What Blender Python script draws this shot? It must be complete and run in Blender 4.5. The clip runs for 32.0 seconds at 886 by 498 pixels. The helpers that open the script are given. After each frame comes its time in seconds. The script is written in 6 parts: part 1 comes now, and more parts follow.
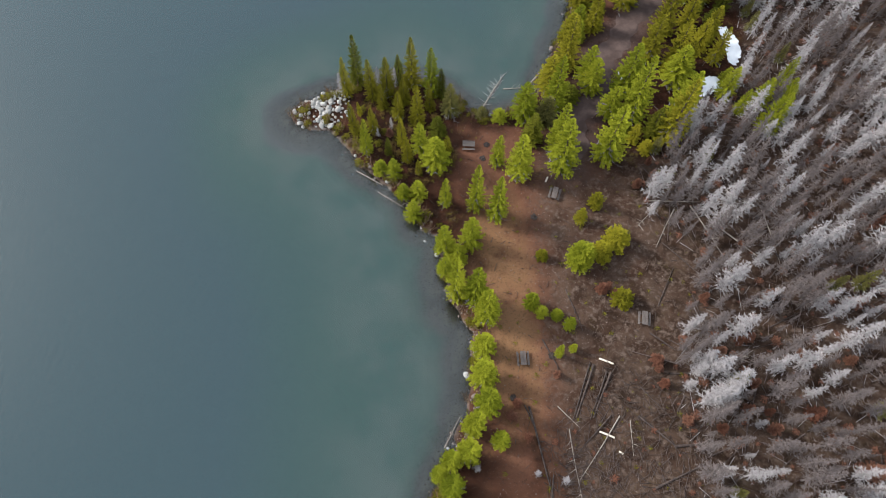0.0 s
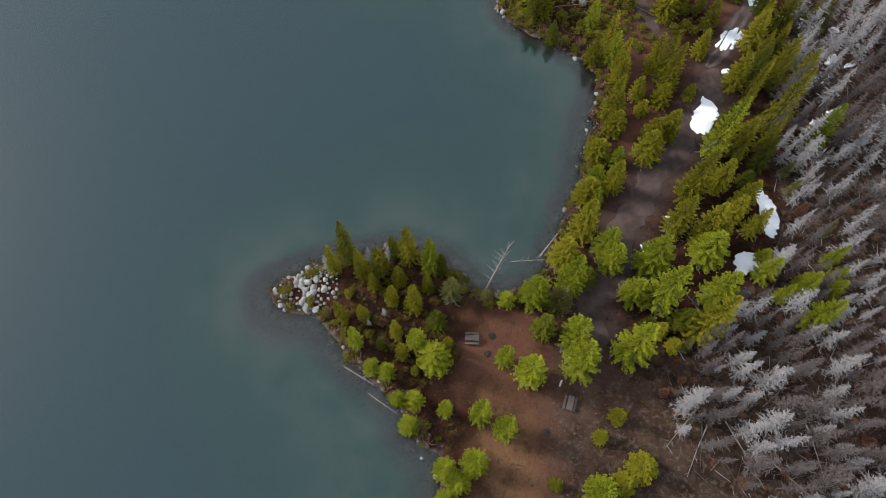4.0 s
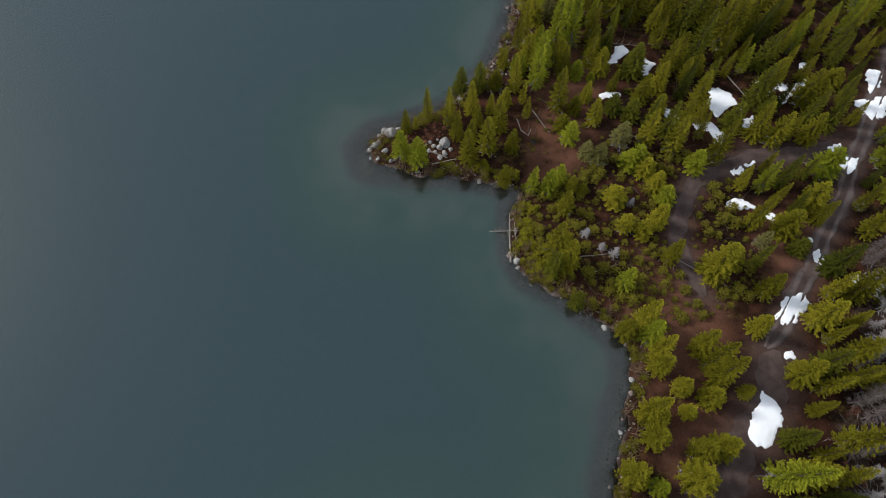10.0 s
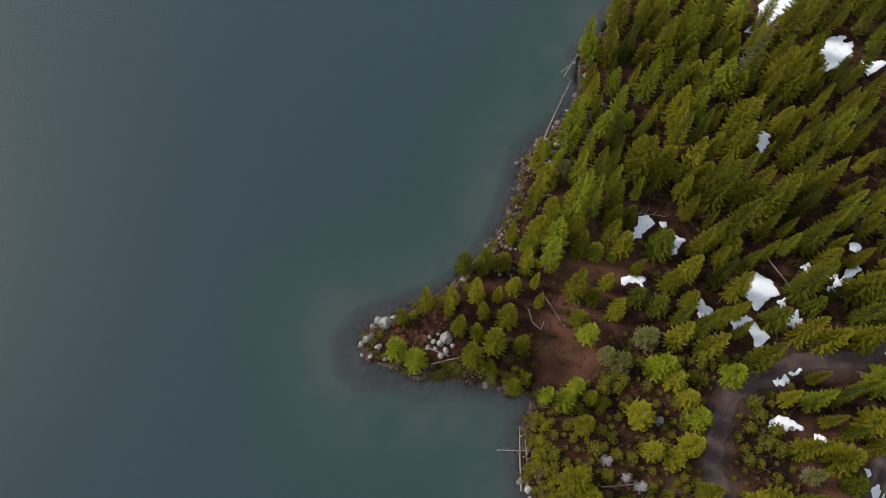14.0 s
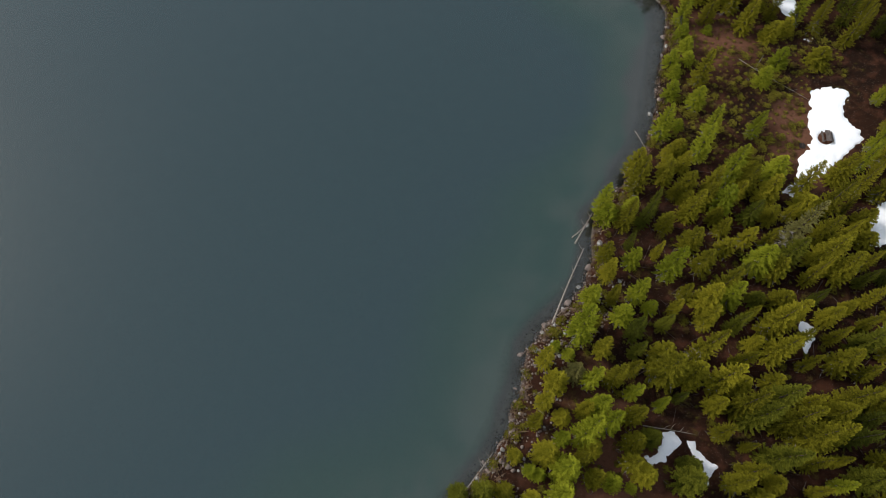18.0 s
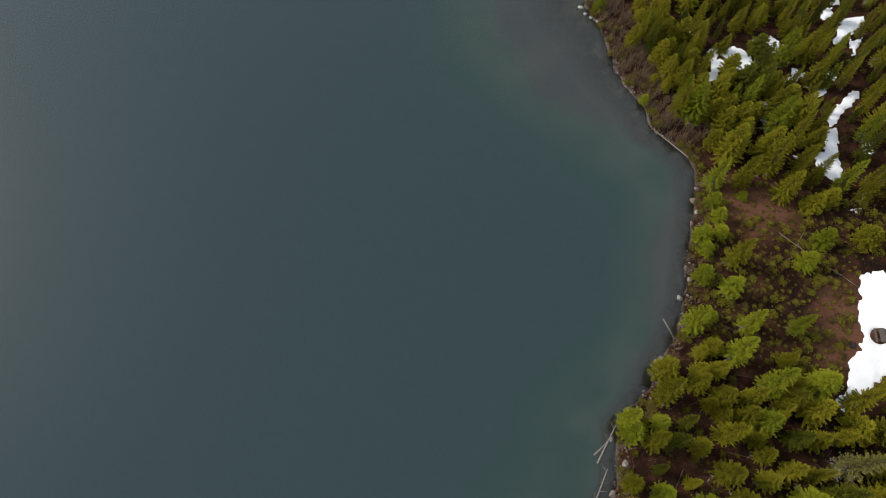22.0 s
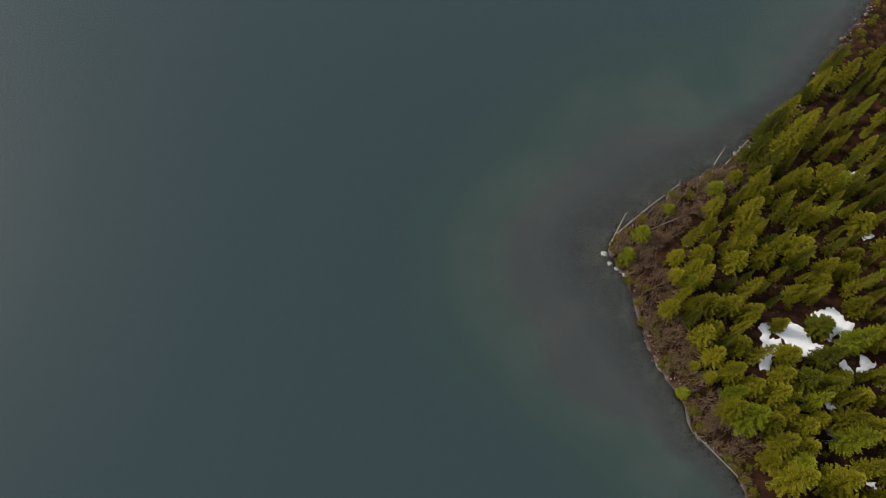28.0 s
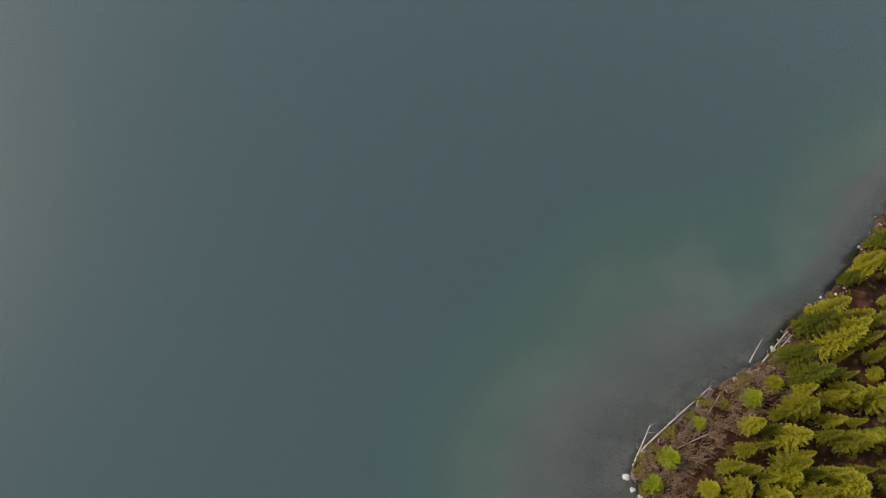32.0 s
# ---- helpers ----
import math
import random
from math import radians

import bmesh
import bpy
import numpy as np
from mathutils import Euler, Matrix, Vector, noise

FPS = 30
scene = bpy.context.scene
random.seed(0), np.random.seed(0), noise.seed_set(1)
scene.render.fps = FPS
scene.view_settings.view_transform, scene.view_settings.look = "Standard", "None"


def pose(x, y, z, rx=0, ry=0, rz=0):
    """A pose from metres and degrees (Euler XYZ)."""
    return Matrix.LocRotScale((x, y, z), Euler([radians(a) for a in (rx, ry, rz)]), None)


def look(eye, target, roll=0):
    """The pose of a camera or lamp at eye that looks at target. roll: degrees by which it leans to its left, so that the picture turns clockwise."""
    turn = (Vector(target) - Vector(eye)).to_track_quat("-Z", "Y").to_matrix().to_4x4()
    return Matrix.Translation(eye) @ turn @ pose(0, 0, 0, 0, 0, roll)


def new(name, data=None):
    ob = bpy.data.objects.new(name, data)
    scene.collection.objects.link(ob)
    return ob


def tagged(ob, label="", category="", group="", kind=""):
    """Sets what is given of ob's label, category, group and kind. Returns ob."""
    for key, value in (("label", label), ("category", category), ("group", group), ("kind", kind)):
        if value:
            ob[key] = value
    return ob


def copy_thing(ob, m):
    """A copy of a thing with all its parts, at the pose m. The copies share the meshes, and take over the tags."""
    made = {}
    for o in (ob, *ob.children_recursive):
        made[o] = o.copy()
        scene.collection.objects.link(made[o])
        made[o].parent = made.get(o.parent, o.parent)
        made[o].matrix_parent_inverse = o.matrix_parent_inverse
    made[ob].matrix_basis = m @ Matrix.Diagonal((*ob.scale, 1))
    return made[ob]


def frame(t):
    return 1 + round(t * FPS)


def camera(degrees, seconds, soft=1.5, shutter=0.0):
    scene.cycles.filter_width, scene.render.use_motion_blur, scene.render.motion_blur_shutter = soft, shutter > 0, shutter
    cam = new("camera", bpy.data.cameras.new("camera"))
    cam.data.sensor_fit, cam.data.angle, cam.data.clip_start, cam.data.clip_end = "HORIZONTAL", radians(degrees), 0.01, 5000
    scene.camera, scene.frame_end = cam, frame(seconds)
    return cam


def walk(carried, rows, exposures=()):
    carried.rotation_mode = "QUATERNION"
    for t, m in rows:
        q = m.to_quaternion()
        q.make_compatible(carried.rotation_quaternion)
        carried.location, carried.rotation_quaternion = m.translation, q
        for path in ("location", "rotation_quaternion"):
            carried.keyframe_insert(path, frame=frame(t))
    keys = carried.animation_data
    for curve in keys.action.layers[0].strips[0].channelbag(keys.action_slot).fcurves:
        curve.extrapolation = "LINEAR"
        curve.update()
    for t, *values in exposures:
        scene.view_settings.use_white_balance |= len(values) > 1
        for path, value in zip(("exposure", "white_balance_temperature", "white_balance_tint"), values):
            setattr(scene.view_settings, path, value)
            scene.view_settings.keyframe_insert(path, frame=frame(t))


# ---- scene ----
cam = camera(69.0, 32.0, soft=0.5)
ROWS = [
    (0.0, -0.00, 0.00, 86.34, 23.44, -0.15, -0.56),
    (0.5, 0.09, 3.78, 86.30, 23.39, -0.17, -0.52),
    (1.0, 0.17, 7.56, 86.28, 23.36, -0.13, -0.50),
    (1.5, 0.22, 11.37, 86.34, 23.32, -0.17, -0.42),
    (2.0, 0.24, 15.20, 86.35, 23.30, -0.19, -0.37),
    (2.5, 0.25, 19.05, 86.50, 23.26, -0.18, -0.45),
    (3.0, 0.29, 22.95, 86.56, 23.22, -0.19, -0.45),
    (3.5, 0.35, 26.85, 86.63, 23.22, -0.17, -0.45),
    (5.5, 0.56, 42.33, 86.89, 23.27, -0.08, -0.35),
    (6.0, 0.64, 46.18, 86.72, 23.31, -0.07, -0.35),
    (6.5, 0.71, 50.00, 86.61, 23.35, -0.05, -0.31),
    (7.0, 0.76, 53.81, 86.51, 23.39, -0.08, -0.26),
    (7.5, 0.75, 57.64, 86.54, 23.45, -0.01, -0.33),
    (8.0, 0.72, 61.49, 86.61, 23.45, -0.03, -0.33),
    (8.5, 0.67, 65.37, 86.75, 23.43, -0.04, -0.32),
    (9.0, 0.62, 69.31, 86.69, 23.41, -0.05, -0.33),
    (9.5, 0.60, 73.30, 86.66, 23.35, -0.05, -0.35),
    (10.0, 0.60, 77.34, 86.65, 23.26, -0.05, -0.38),
    (10.5, 0.63, 81.41, 86.71, 23.13, -0.03, -0.35),
    (11.0, 0.70, 85.48, 86.71, 23.01, 0.01, -0.32),
    (11.5, 0.82, 89.49, 86.72, 22.87, 0.03, -0.25),
    (12.0, 0.95, 93.41, 86.77, 22.88, 0.14, -0.25),
    (12.5, 1.09, 97.23, 86.99, 22.92, 0.24, -0.23),
    (13.0, 1.24, 101.01, 87.09, 23.02, 0.35, -0.23),
    (13.5, 1.39, 104.78, 87.16, 23.09, 0.43, -0.17),
    (14.0, 1.54, 108.56, 87.17, 23.13, 0.48, -0.16),
    (14.5, 1.71, 112.38, 87.08, 23.19, 0.55, -0.24),
    (16.5, 2.46, 127.70, 85.91, 23.39, 0.81, -0.33),
    (17.0, 2.68, 131.48, 85.74, 23.37, 0.75, -0.15),
    (17.5, 2.91, 135.18, 85.64, 23.35, 0.69, 0.09),
    (18.0, 3.11, 138.83, 85.58, 23.38, 0.67, 0.33),
    (18.5, 3.26, 142.46, 85.60, 23.45, 0.72, 0.46),
    (19.0, 3.36, 146.08, 85.73, 23.49, 0.76, 0.61),
    (19.5, 3.38, 149.73, 85.88, 23.52, 0.82, 0.67),
    (20.0, 3.34, 153.44, 86.01, 23.52, 0.83, 0.75),
    (20.5, 3.20, 157.22, 86.21, 23.46, 0.84, 0.78),
    (21.0, 2.98, 161.06, 86.46, 23.50, 0.86, 0.63),
    (21.5, 2.68, 164.97, 86.74, 23.44, 0.82, 0.52),
    (22.0, 2.33, 168.97, 86.95, 23.34, 0.70, 0.48),
    (22.5, 1.95, 173.04, 86.95, 23.21, 0.52, 0.41),
    (23.0, 1.56, 177.17, 86.66, 23.15, 0.27, 0.23),
    (23.5, 1.16, 181.27, 86.52, 23.16, 0.07, -0.02),
    (24.0, 0.81, 185.34, 86.44, 23.07, -0.17, -0.07),
    (24.5, 0.54, 189.38, 86.53, 22.97, -0.31, -0.09),
    (25.0, 0.38, 193.42, 86.59, 22.85, -0.40, -0.05),
    (25.5, 0.34, 197.47, 86.58, 22.81, -0.45, -0.03),
    (27.5, 0.49, 213.60, 87.03, 22.31, -0.51, 0.22),
    (28.0, 0.51, 217.58, 87.05, 22.18, -0.54, 0.31),
    (28.5, 0.52, 221.51, 87.04, 21.95, -0.60, 0.41),
    (29.0, 0.50, 225.40, 86.94, 21.96, -0.64, 0.40),
    (29.5, 0.44, 229.25, 86.81, 22.02, -0.65, 0.34),
    (30.0, 0.34, 233.07, 86.71, 22.03, -0.71, 0.38),
    (30.5, 0.21, 236.86, 86.71, 22.05, -0.83, 0.52),
    (31.0, 0.07, 240.65, 86.69, 22.07, -0.86, 0.49),
    (31.5, -0.08, 244.45, 86.69, 22.14, -0.96, 0.42),
    (32.0, -0.24, 248.24, 86.78, 22.16, -1.00, 0.53),
]
EXPOSURES = [(0, 1.34, 6050, 10), (3, 0.96, 6050, 10), (6, 0.50, 6050, 10), (10, 0.46, 6100, 10), (17, 0.48, 6250, 10), (25, 0.36, 6500, 10), (28, 0.32, 6650, 10), (30, 0.60, 6700, 10), (31, 0.88, 6700, 10), (32, 1.03, 6700, 10)]
walk(cam, [(t, pose(x, y, z, rx, ry, rz)) for t, x, y, z, rx, ry, rz in ROWS], EXPOSURES)

# ---- overcast daylight ----
SUN_EL, SUN_AZ = 34.0, 290.0
world = bpy.data.worlds.new("overcast_sky")
scene.world = world
world.use_nodes = True
wt = world.node_tree
for n in list(wt.nodes):
    wt.nodes.remove(n)
sky = wt.nodes.new("ShaderNodeTexSky")
sky.sky_type, sky.sun_disc = "NISHITA", False
sky.sun_elevation, sky.sun_rotation = radians(SUN_EL), radians(SUN_AZ)
sky.air_density, sky.dust_density, sky.ozone_density = 1.0, 2.5, 1.0
veil = wt.nodes.new("ShaderNodeMix")
veil.data_type = "RGBA"
veil.inputs[0].default_value = 0.60
veil.inputs[7].default_value = (7.4, 7.9, 8.3, 1)
back, wout = wt.nodes.new("ShaderNodeBackground"), wt.nodes.new("ShaderNodeOutputWorld")
back.inputs["Strength"].default_value = 0.08
wt.links.new(sky.outputs[0], veil.inputs[6])
wt.links.new(veil.outputs[2], back.inputs["Color"])
wt.links.new(back.outputs[0], wout.inputs[0])
sun = new("sun", bpy.data.lights.new("sun", "SUN"))
sun.data.energy, sun.data.angle, sun.data.color = 2.1, radians(11), (1.0, 0.96, 0.90)
sun.matrix_world = pose(0, 0, 200, 90 - SUN_EL, 0, 180 - SUN_AZ)


# ---- materials ----
def srgb(r, g, b):
    return tuple(((c / 255 + 0.055) / 1.055) ** 2.4 if c > 10 else c / 255 / 12.92 for c in (r, g, b)) + (1,)


class Mat:
    """A small builder for node materials."""

    def __init__(self, name, rough=0.8, spec=0.3):
        self.m = bpy.data.materials.new(name)
        self.m.use_nodes = True
        self.t = self.m.node_tree
        self.b = self.t.nodes["Principled BSDF"]
        self.out = self.t.nodes["Material Output"]
        self.b.inputs["Roughness"].default_value = rough
        self.b.inputs["Specular IOR Level"].default_value = spec
        self.co = self.t.nodes.new("ShaderNodeTexCoord").outputs["Object"]

    def node(self, kind):
        return self.t.nodes.new(kind)

    def link(self, a, b):
        self.t.links.new(a, b)

    def position(self):
        return self.node("ShaderNodeNewGeometry").outputs["Position"]

    def noise(self, scale, detail=4.0, at=None, rough=0.55):
        n = self.node("ShaderNodeTexNoise")
        n.inputs["Scale"].default_value, n.inputs["Detail"].default_value, n.inputs["Roughness"].default_value = scale, detail, rough
        self.link(at if at is not None else self.position(), n.inputs["Vector"])
        return n.outputs["Fac"]

    def ramp(self, fac, lo, hi):
        n = self.node("ShaderNodeMapRange")
        n.interpolation_type = "SMOOTHSTEP"
        n.inputs[1].default_value, n.inputs[2].default_value = lo, hi
        self.link(fac, n.inputs[0])
        return n.outputs[0]

    def attr(self, name):
        n = self.node("ShaderNodeAttribute")
        n.attribute_name = name
        return n.outputs["Fac"]

    def rand(self):
        return self.node("ShaderNodeObjectInfo").outputs["Random"]

    def island(self):
        return self.node("ShaderNodeNewGeometry").outputs["Random Per Island"]

    def op(self, kind, a, b):
        n = self.node("ShaderNodeMath")
        n.operation, n.use_clamp = kind, True
        for k, v in ((0, a), (1, b)):
            if isinstance(v, (int, float)):
                n.inputs[k].default_value = v
            else:
                self.link(v, n.inputs[k])
        return n.outputs[0]

    def mix(self, fac, a, b):
        n = self.node("ShaderNodeMix")
        n.data_type = "RGBA"
        for k, v in ((0, fac), (6, a), (7, b)):
            if isinstance(v, (tuple, int, float)):
                n.inputs[k].default_value = v if not isinstance(v, tuple) or len(v) == 4 else (*v, 1)
            else:
                self.link(v, n.inputs[k])
        return n.outputs[2]

    def color(self, c):
        if isinstance(c, tuple):
            self.b.inputs["Base Color"].default_value = c if len(c) == 4 else (*c, 1)
        else:
            self.link(c, self.b.inputs["Base Color"])

    def bump(self, fac, strength, dist):
        n = self.node("ShaderNodeBump")
        n.inputs["Strength"].default_value, n.inputs["Distance"].default_value = strength, dist
        self.link(fac, n.inputs["Height"])
        self.link(n.outputs[0], self.b.inputs["Normal"])


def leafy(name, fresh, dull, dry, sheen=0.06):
    """Needles: colour shifts from tree to tree and from spray to spray, paler at the growing tips, partly as painted
    light; inner sprays are painted dark for shade.
    """
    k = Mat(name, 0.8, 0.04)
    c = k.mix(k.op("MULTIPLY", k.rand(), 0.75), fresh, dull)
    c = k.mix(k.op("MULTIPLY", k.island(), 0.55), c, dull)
    # shade among the inner sprays, put into the colour where tip is low
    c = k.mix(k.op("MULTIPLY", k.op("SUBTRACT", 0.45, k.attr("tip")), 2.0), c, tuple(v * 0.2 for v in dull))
    # paler ends: new growth, plus painted light on the outer sprays
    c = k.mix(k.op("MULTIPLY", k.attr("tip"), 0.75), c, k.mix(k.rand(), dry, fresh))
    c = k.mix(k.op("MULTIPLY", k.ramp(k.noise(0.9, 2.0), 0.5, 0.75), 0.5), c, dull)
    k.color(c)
    tr = k.node("ShaderNodeBsdfTranslucent")
    k.link(c, tr.inputs["Color"])
    mx = k.node("ShaderNodeMixShader")
    mx.inputs[0].default_value = sheen
    k.link(k.b.outputs[0], mx.inputs[1])
    k.link(tr.outputs[0], mx.inputs[2])
    k.link(mx.outputs[0], k.out.inputs["Surface"])
    return k.m


def plain(name, a, b, scale, rough=0.85, spec=0.2, bump=0.4, dist=0.05):
    k = Mat(name, rough, spec)
    n = k.noise(scale, 5.0)
    c = k.mix(k.ramp(n, 0.3, 0.7), a, b)
    c = k.mix(k.op("MULTIPLY", k.rand(), 0.45), c, tuple(v * 0.55 for v in a[:3]))
    k.color(c)
    k.bump(k.noise(scale * 4, 3.0), bump, dist)
    return k.m


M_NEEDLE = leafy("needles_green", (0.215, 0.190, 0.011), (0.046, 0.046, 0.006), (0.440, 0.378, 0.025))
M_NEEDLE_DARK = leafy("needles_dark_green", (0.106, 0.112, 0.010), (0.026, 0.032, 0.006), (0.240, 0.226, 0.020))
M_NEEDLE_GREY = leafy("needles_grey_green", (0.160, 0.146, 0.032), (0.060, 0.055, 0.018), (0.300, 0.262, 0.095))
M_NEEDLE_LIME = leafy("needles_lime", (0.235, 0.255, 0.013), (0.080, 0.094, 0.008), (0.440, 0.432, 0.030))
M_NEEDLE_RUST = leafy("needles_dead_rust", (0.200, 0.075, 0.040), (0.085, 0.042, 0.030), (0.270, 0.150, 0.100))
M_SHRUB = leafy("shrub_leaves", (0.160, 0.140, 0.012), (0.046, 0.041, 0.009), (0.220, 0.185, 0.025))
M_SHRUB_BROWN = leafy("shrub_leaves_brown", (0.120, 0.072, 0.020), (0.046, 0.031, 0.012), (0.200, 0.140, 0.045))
M_BARK = plain("bark", (0.085, 0.062, 0.048), (0.045, 0.034, 0.028), 6.0)
M_GREY = plain("weathered_dead_wood", (0.46, 0.42, 0.405), (0.23, 0.205, 0.195), 5.0)
M_GREY_DARK = plain("dead_wood_brownish", (0.135, 0.100, 0.086), (0.058, 0.042, 0.036), 5.0)
M_GREY_MID = plain("dead_wood_grey_brown", (0.195, 0.158, 0.145), (0.082, 0.065, 0.058), 5.0)
M_CHAR = plain("charred_log", (0.095, 0.068, 0.055), (0.030, 0.023, 0.020), 2.2)
M_LOG = plain("driftwood", (0.33, 0.28, 0.23), (0.19, 0.16, 0.135), 3.0)
M_CUT = plain("fresh_cut_wood", (0.80, 0.70, 0.57), (0.62, 0.52, 0.40), 3.0)
M_ROCK = plain("pale_boulder", (0.43, 0.41, 0.37), (0.20, 0.185, 0.165), 1.3, 0.85, 0.25, 0.7, 0.1)
M_ROCK_WARM = plain("brown_stone", (0.26, 0.20, 0.165), (0.14, 0.11, 0.095), 1.8, 0.85, 0.25, 0.7, 0.1)
M_TABLE = plain("weathered_table_board", (0.170, 0.140, 0.122), (0.105, 0.085, 0.074), 8.0)
M_TABLE_DARK = plain("table_frame_wood", (0.12, 0.10, 0.09), (0.07, 0.06, 0.055), 8.0)
M_BRUSH = plain("bare_twigs", (0.23, 0.145, 0.085), (0.12, 0.078, 0.05), 2.0)
M_ASH = plain("fire_ring_stone", (0.060, 0.046, 0.038), (0.025, 0.020, 0.017), 3.0)


def ground_material():
    k = Mat("forest_soil", 0.95, 0.03)
    big, mid, fine = k.noise(0.09, 3.0), k.noise(0.55, 5.0), k.noise(5.0, 4.0)
    c = k.mix(k.ramp(big, 0.35, 0.65), (0.030, 0.013, 0.0075), (0.014, 0.0075, 0.005))
    c = k.mix(k.ramp(mid, 0.42, 0.72), c, (0.062, 0.025, 0.014))
    moss = k.op("MULTIPLY", k.ramp(k.noise(0.32, 4.0), 0.54, 0.72), k.ramp(k.noise(2.2, 3.0), 0.4, 0.6))
    c = k.mix(k.op("MULTIPLY", moss, 0.7), c, (0.105, 0.085, 0.016))
    rust = k.op("MULTIPLY", k.attr("clearing"), k.ramp(k.noise(0.22, 3.0), 0.2, 0.5))
    c = k.mix(k.op("MULTIPLY", rust, 0.85), c, (0.140, 0.064, 0.038))
    c = k.mix(k.op("MULTIPLY", k.attr("sand"), k.ramp(k.noise(0.3, 4.0), 0.2, 0.55)), c, (0.175, 0.094, 0.046))
    ash = k.op("MULTIPLY", k.attr("burnt"), k.ramp(k.noise(0.4, 4.0), 0.3, 0.6))
    c = k.mix(k.op("MULTIPLY", k.op("SUBTRACT", k.attr("burnt"), k.attr("sand")), 0.8), c, k.mix(k.ramp(k.noise(0.35, 5.0), 0.35, 0.65), (0.026, 0.016, 0.011), (0.070, 0.045, 0.031)))
    c = k.mix(k.op("MULTIPLY", ash, k.ramp(k.noise(1.6, 4.0), 0.45, 0.7)), c, (0.105, 0.074, 0.056))
    worn = k.op("MULTIPLY", k.attr("worn"), k.ramp(k.noise(0.8, 4.0), 0.15, 0.5))
    c = k.mix(k.op("MULTIPLY", worn, 0.8), c, (0.075, 0.048, 0.039))
    shore = k.op("MULTIPLY", k.attr("strand"), k.ramp(k.noise(0.5, 5.0), 0.52, 0.66))
    c = k.mix(shore, c, (0.095, 0.067, 0.052))
    bed = k.mix(k.ramp(k.noise(0.16, 4.0), 0.4, 0.62), (0.42, 0.36, 0.30), (0.28, 0.245, 0.205))
    c = k.mix(k.attr("bed"), c, bed)
    grit = k.op("MULTIPLY", k.ramp(k.noise(7.0, 2.0), 0.64, 0.72), 0.4)
    c = k.mix(grit, c, (0.26, 0.20, 0.16))
    c = k.mix(k.op("MULTIPLY", k.ramp(k.noise(2.6, 5.0, None, 0.7), 0.52, 0.70), 0.5), c, (0.020, 0.013, 0.010))
    c = k.mix(k.op("MULTIPLY", k.ramp(fine, 0.5, 0.8), 0.35), c, (0.035, 0.024, 0.020))
    k.color(c)
    k.bump(k.op("ADD", fine, mid), 0.6, 0.12)
    return k.m


def road_material():
    k = Mat("packed_dirt", 0.95, 0.05)
    c = k.mix(k.ramp(k.noise(0.5, 4.0), 0.35, 0.65), (0.100, 0.070, 0.060), (0.064, 0.044, 0.037))
    c = k.mix(k.op("MULTIPLY", k.attr("rut"), k.ramp(k.noise(0.6, 3.0), 0.2, 0.6)), c, (0.165, 0.136, 0.124))
    c = k.mix(k.op("MULTIPLY", k.ramp(k.noise(7.0, 3.0), 0.5, 0.75), 0.4), c, (0.050, 0.035, 0.030))
    k.color(c)
    k.bump(k.noise(6.0, 4.0), 0.5, 0.06)
    return k.m


def snow_material():
    k = Mat("old_snow", 0.7, 0.3)
    c = k.mix(k.ramp(k.noise(1.2, 4.0), 0.45, 0.8), (0.95, 0.95, 0.95), (0.88, 0.88, 0.89))
    c = k.mix(k.op("MULTIPLY", k.ramp(k.noise(6.0, 3.0), 0.70, 0.82), 0.5), c, (0.45, 0.38, 0.33))
    k.color(c)
    k.bump(k.noise(2.5, 4.0), 0.2, 0.05)
    return k.m


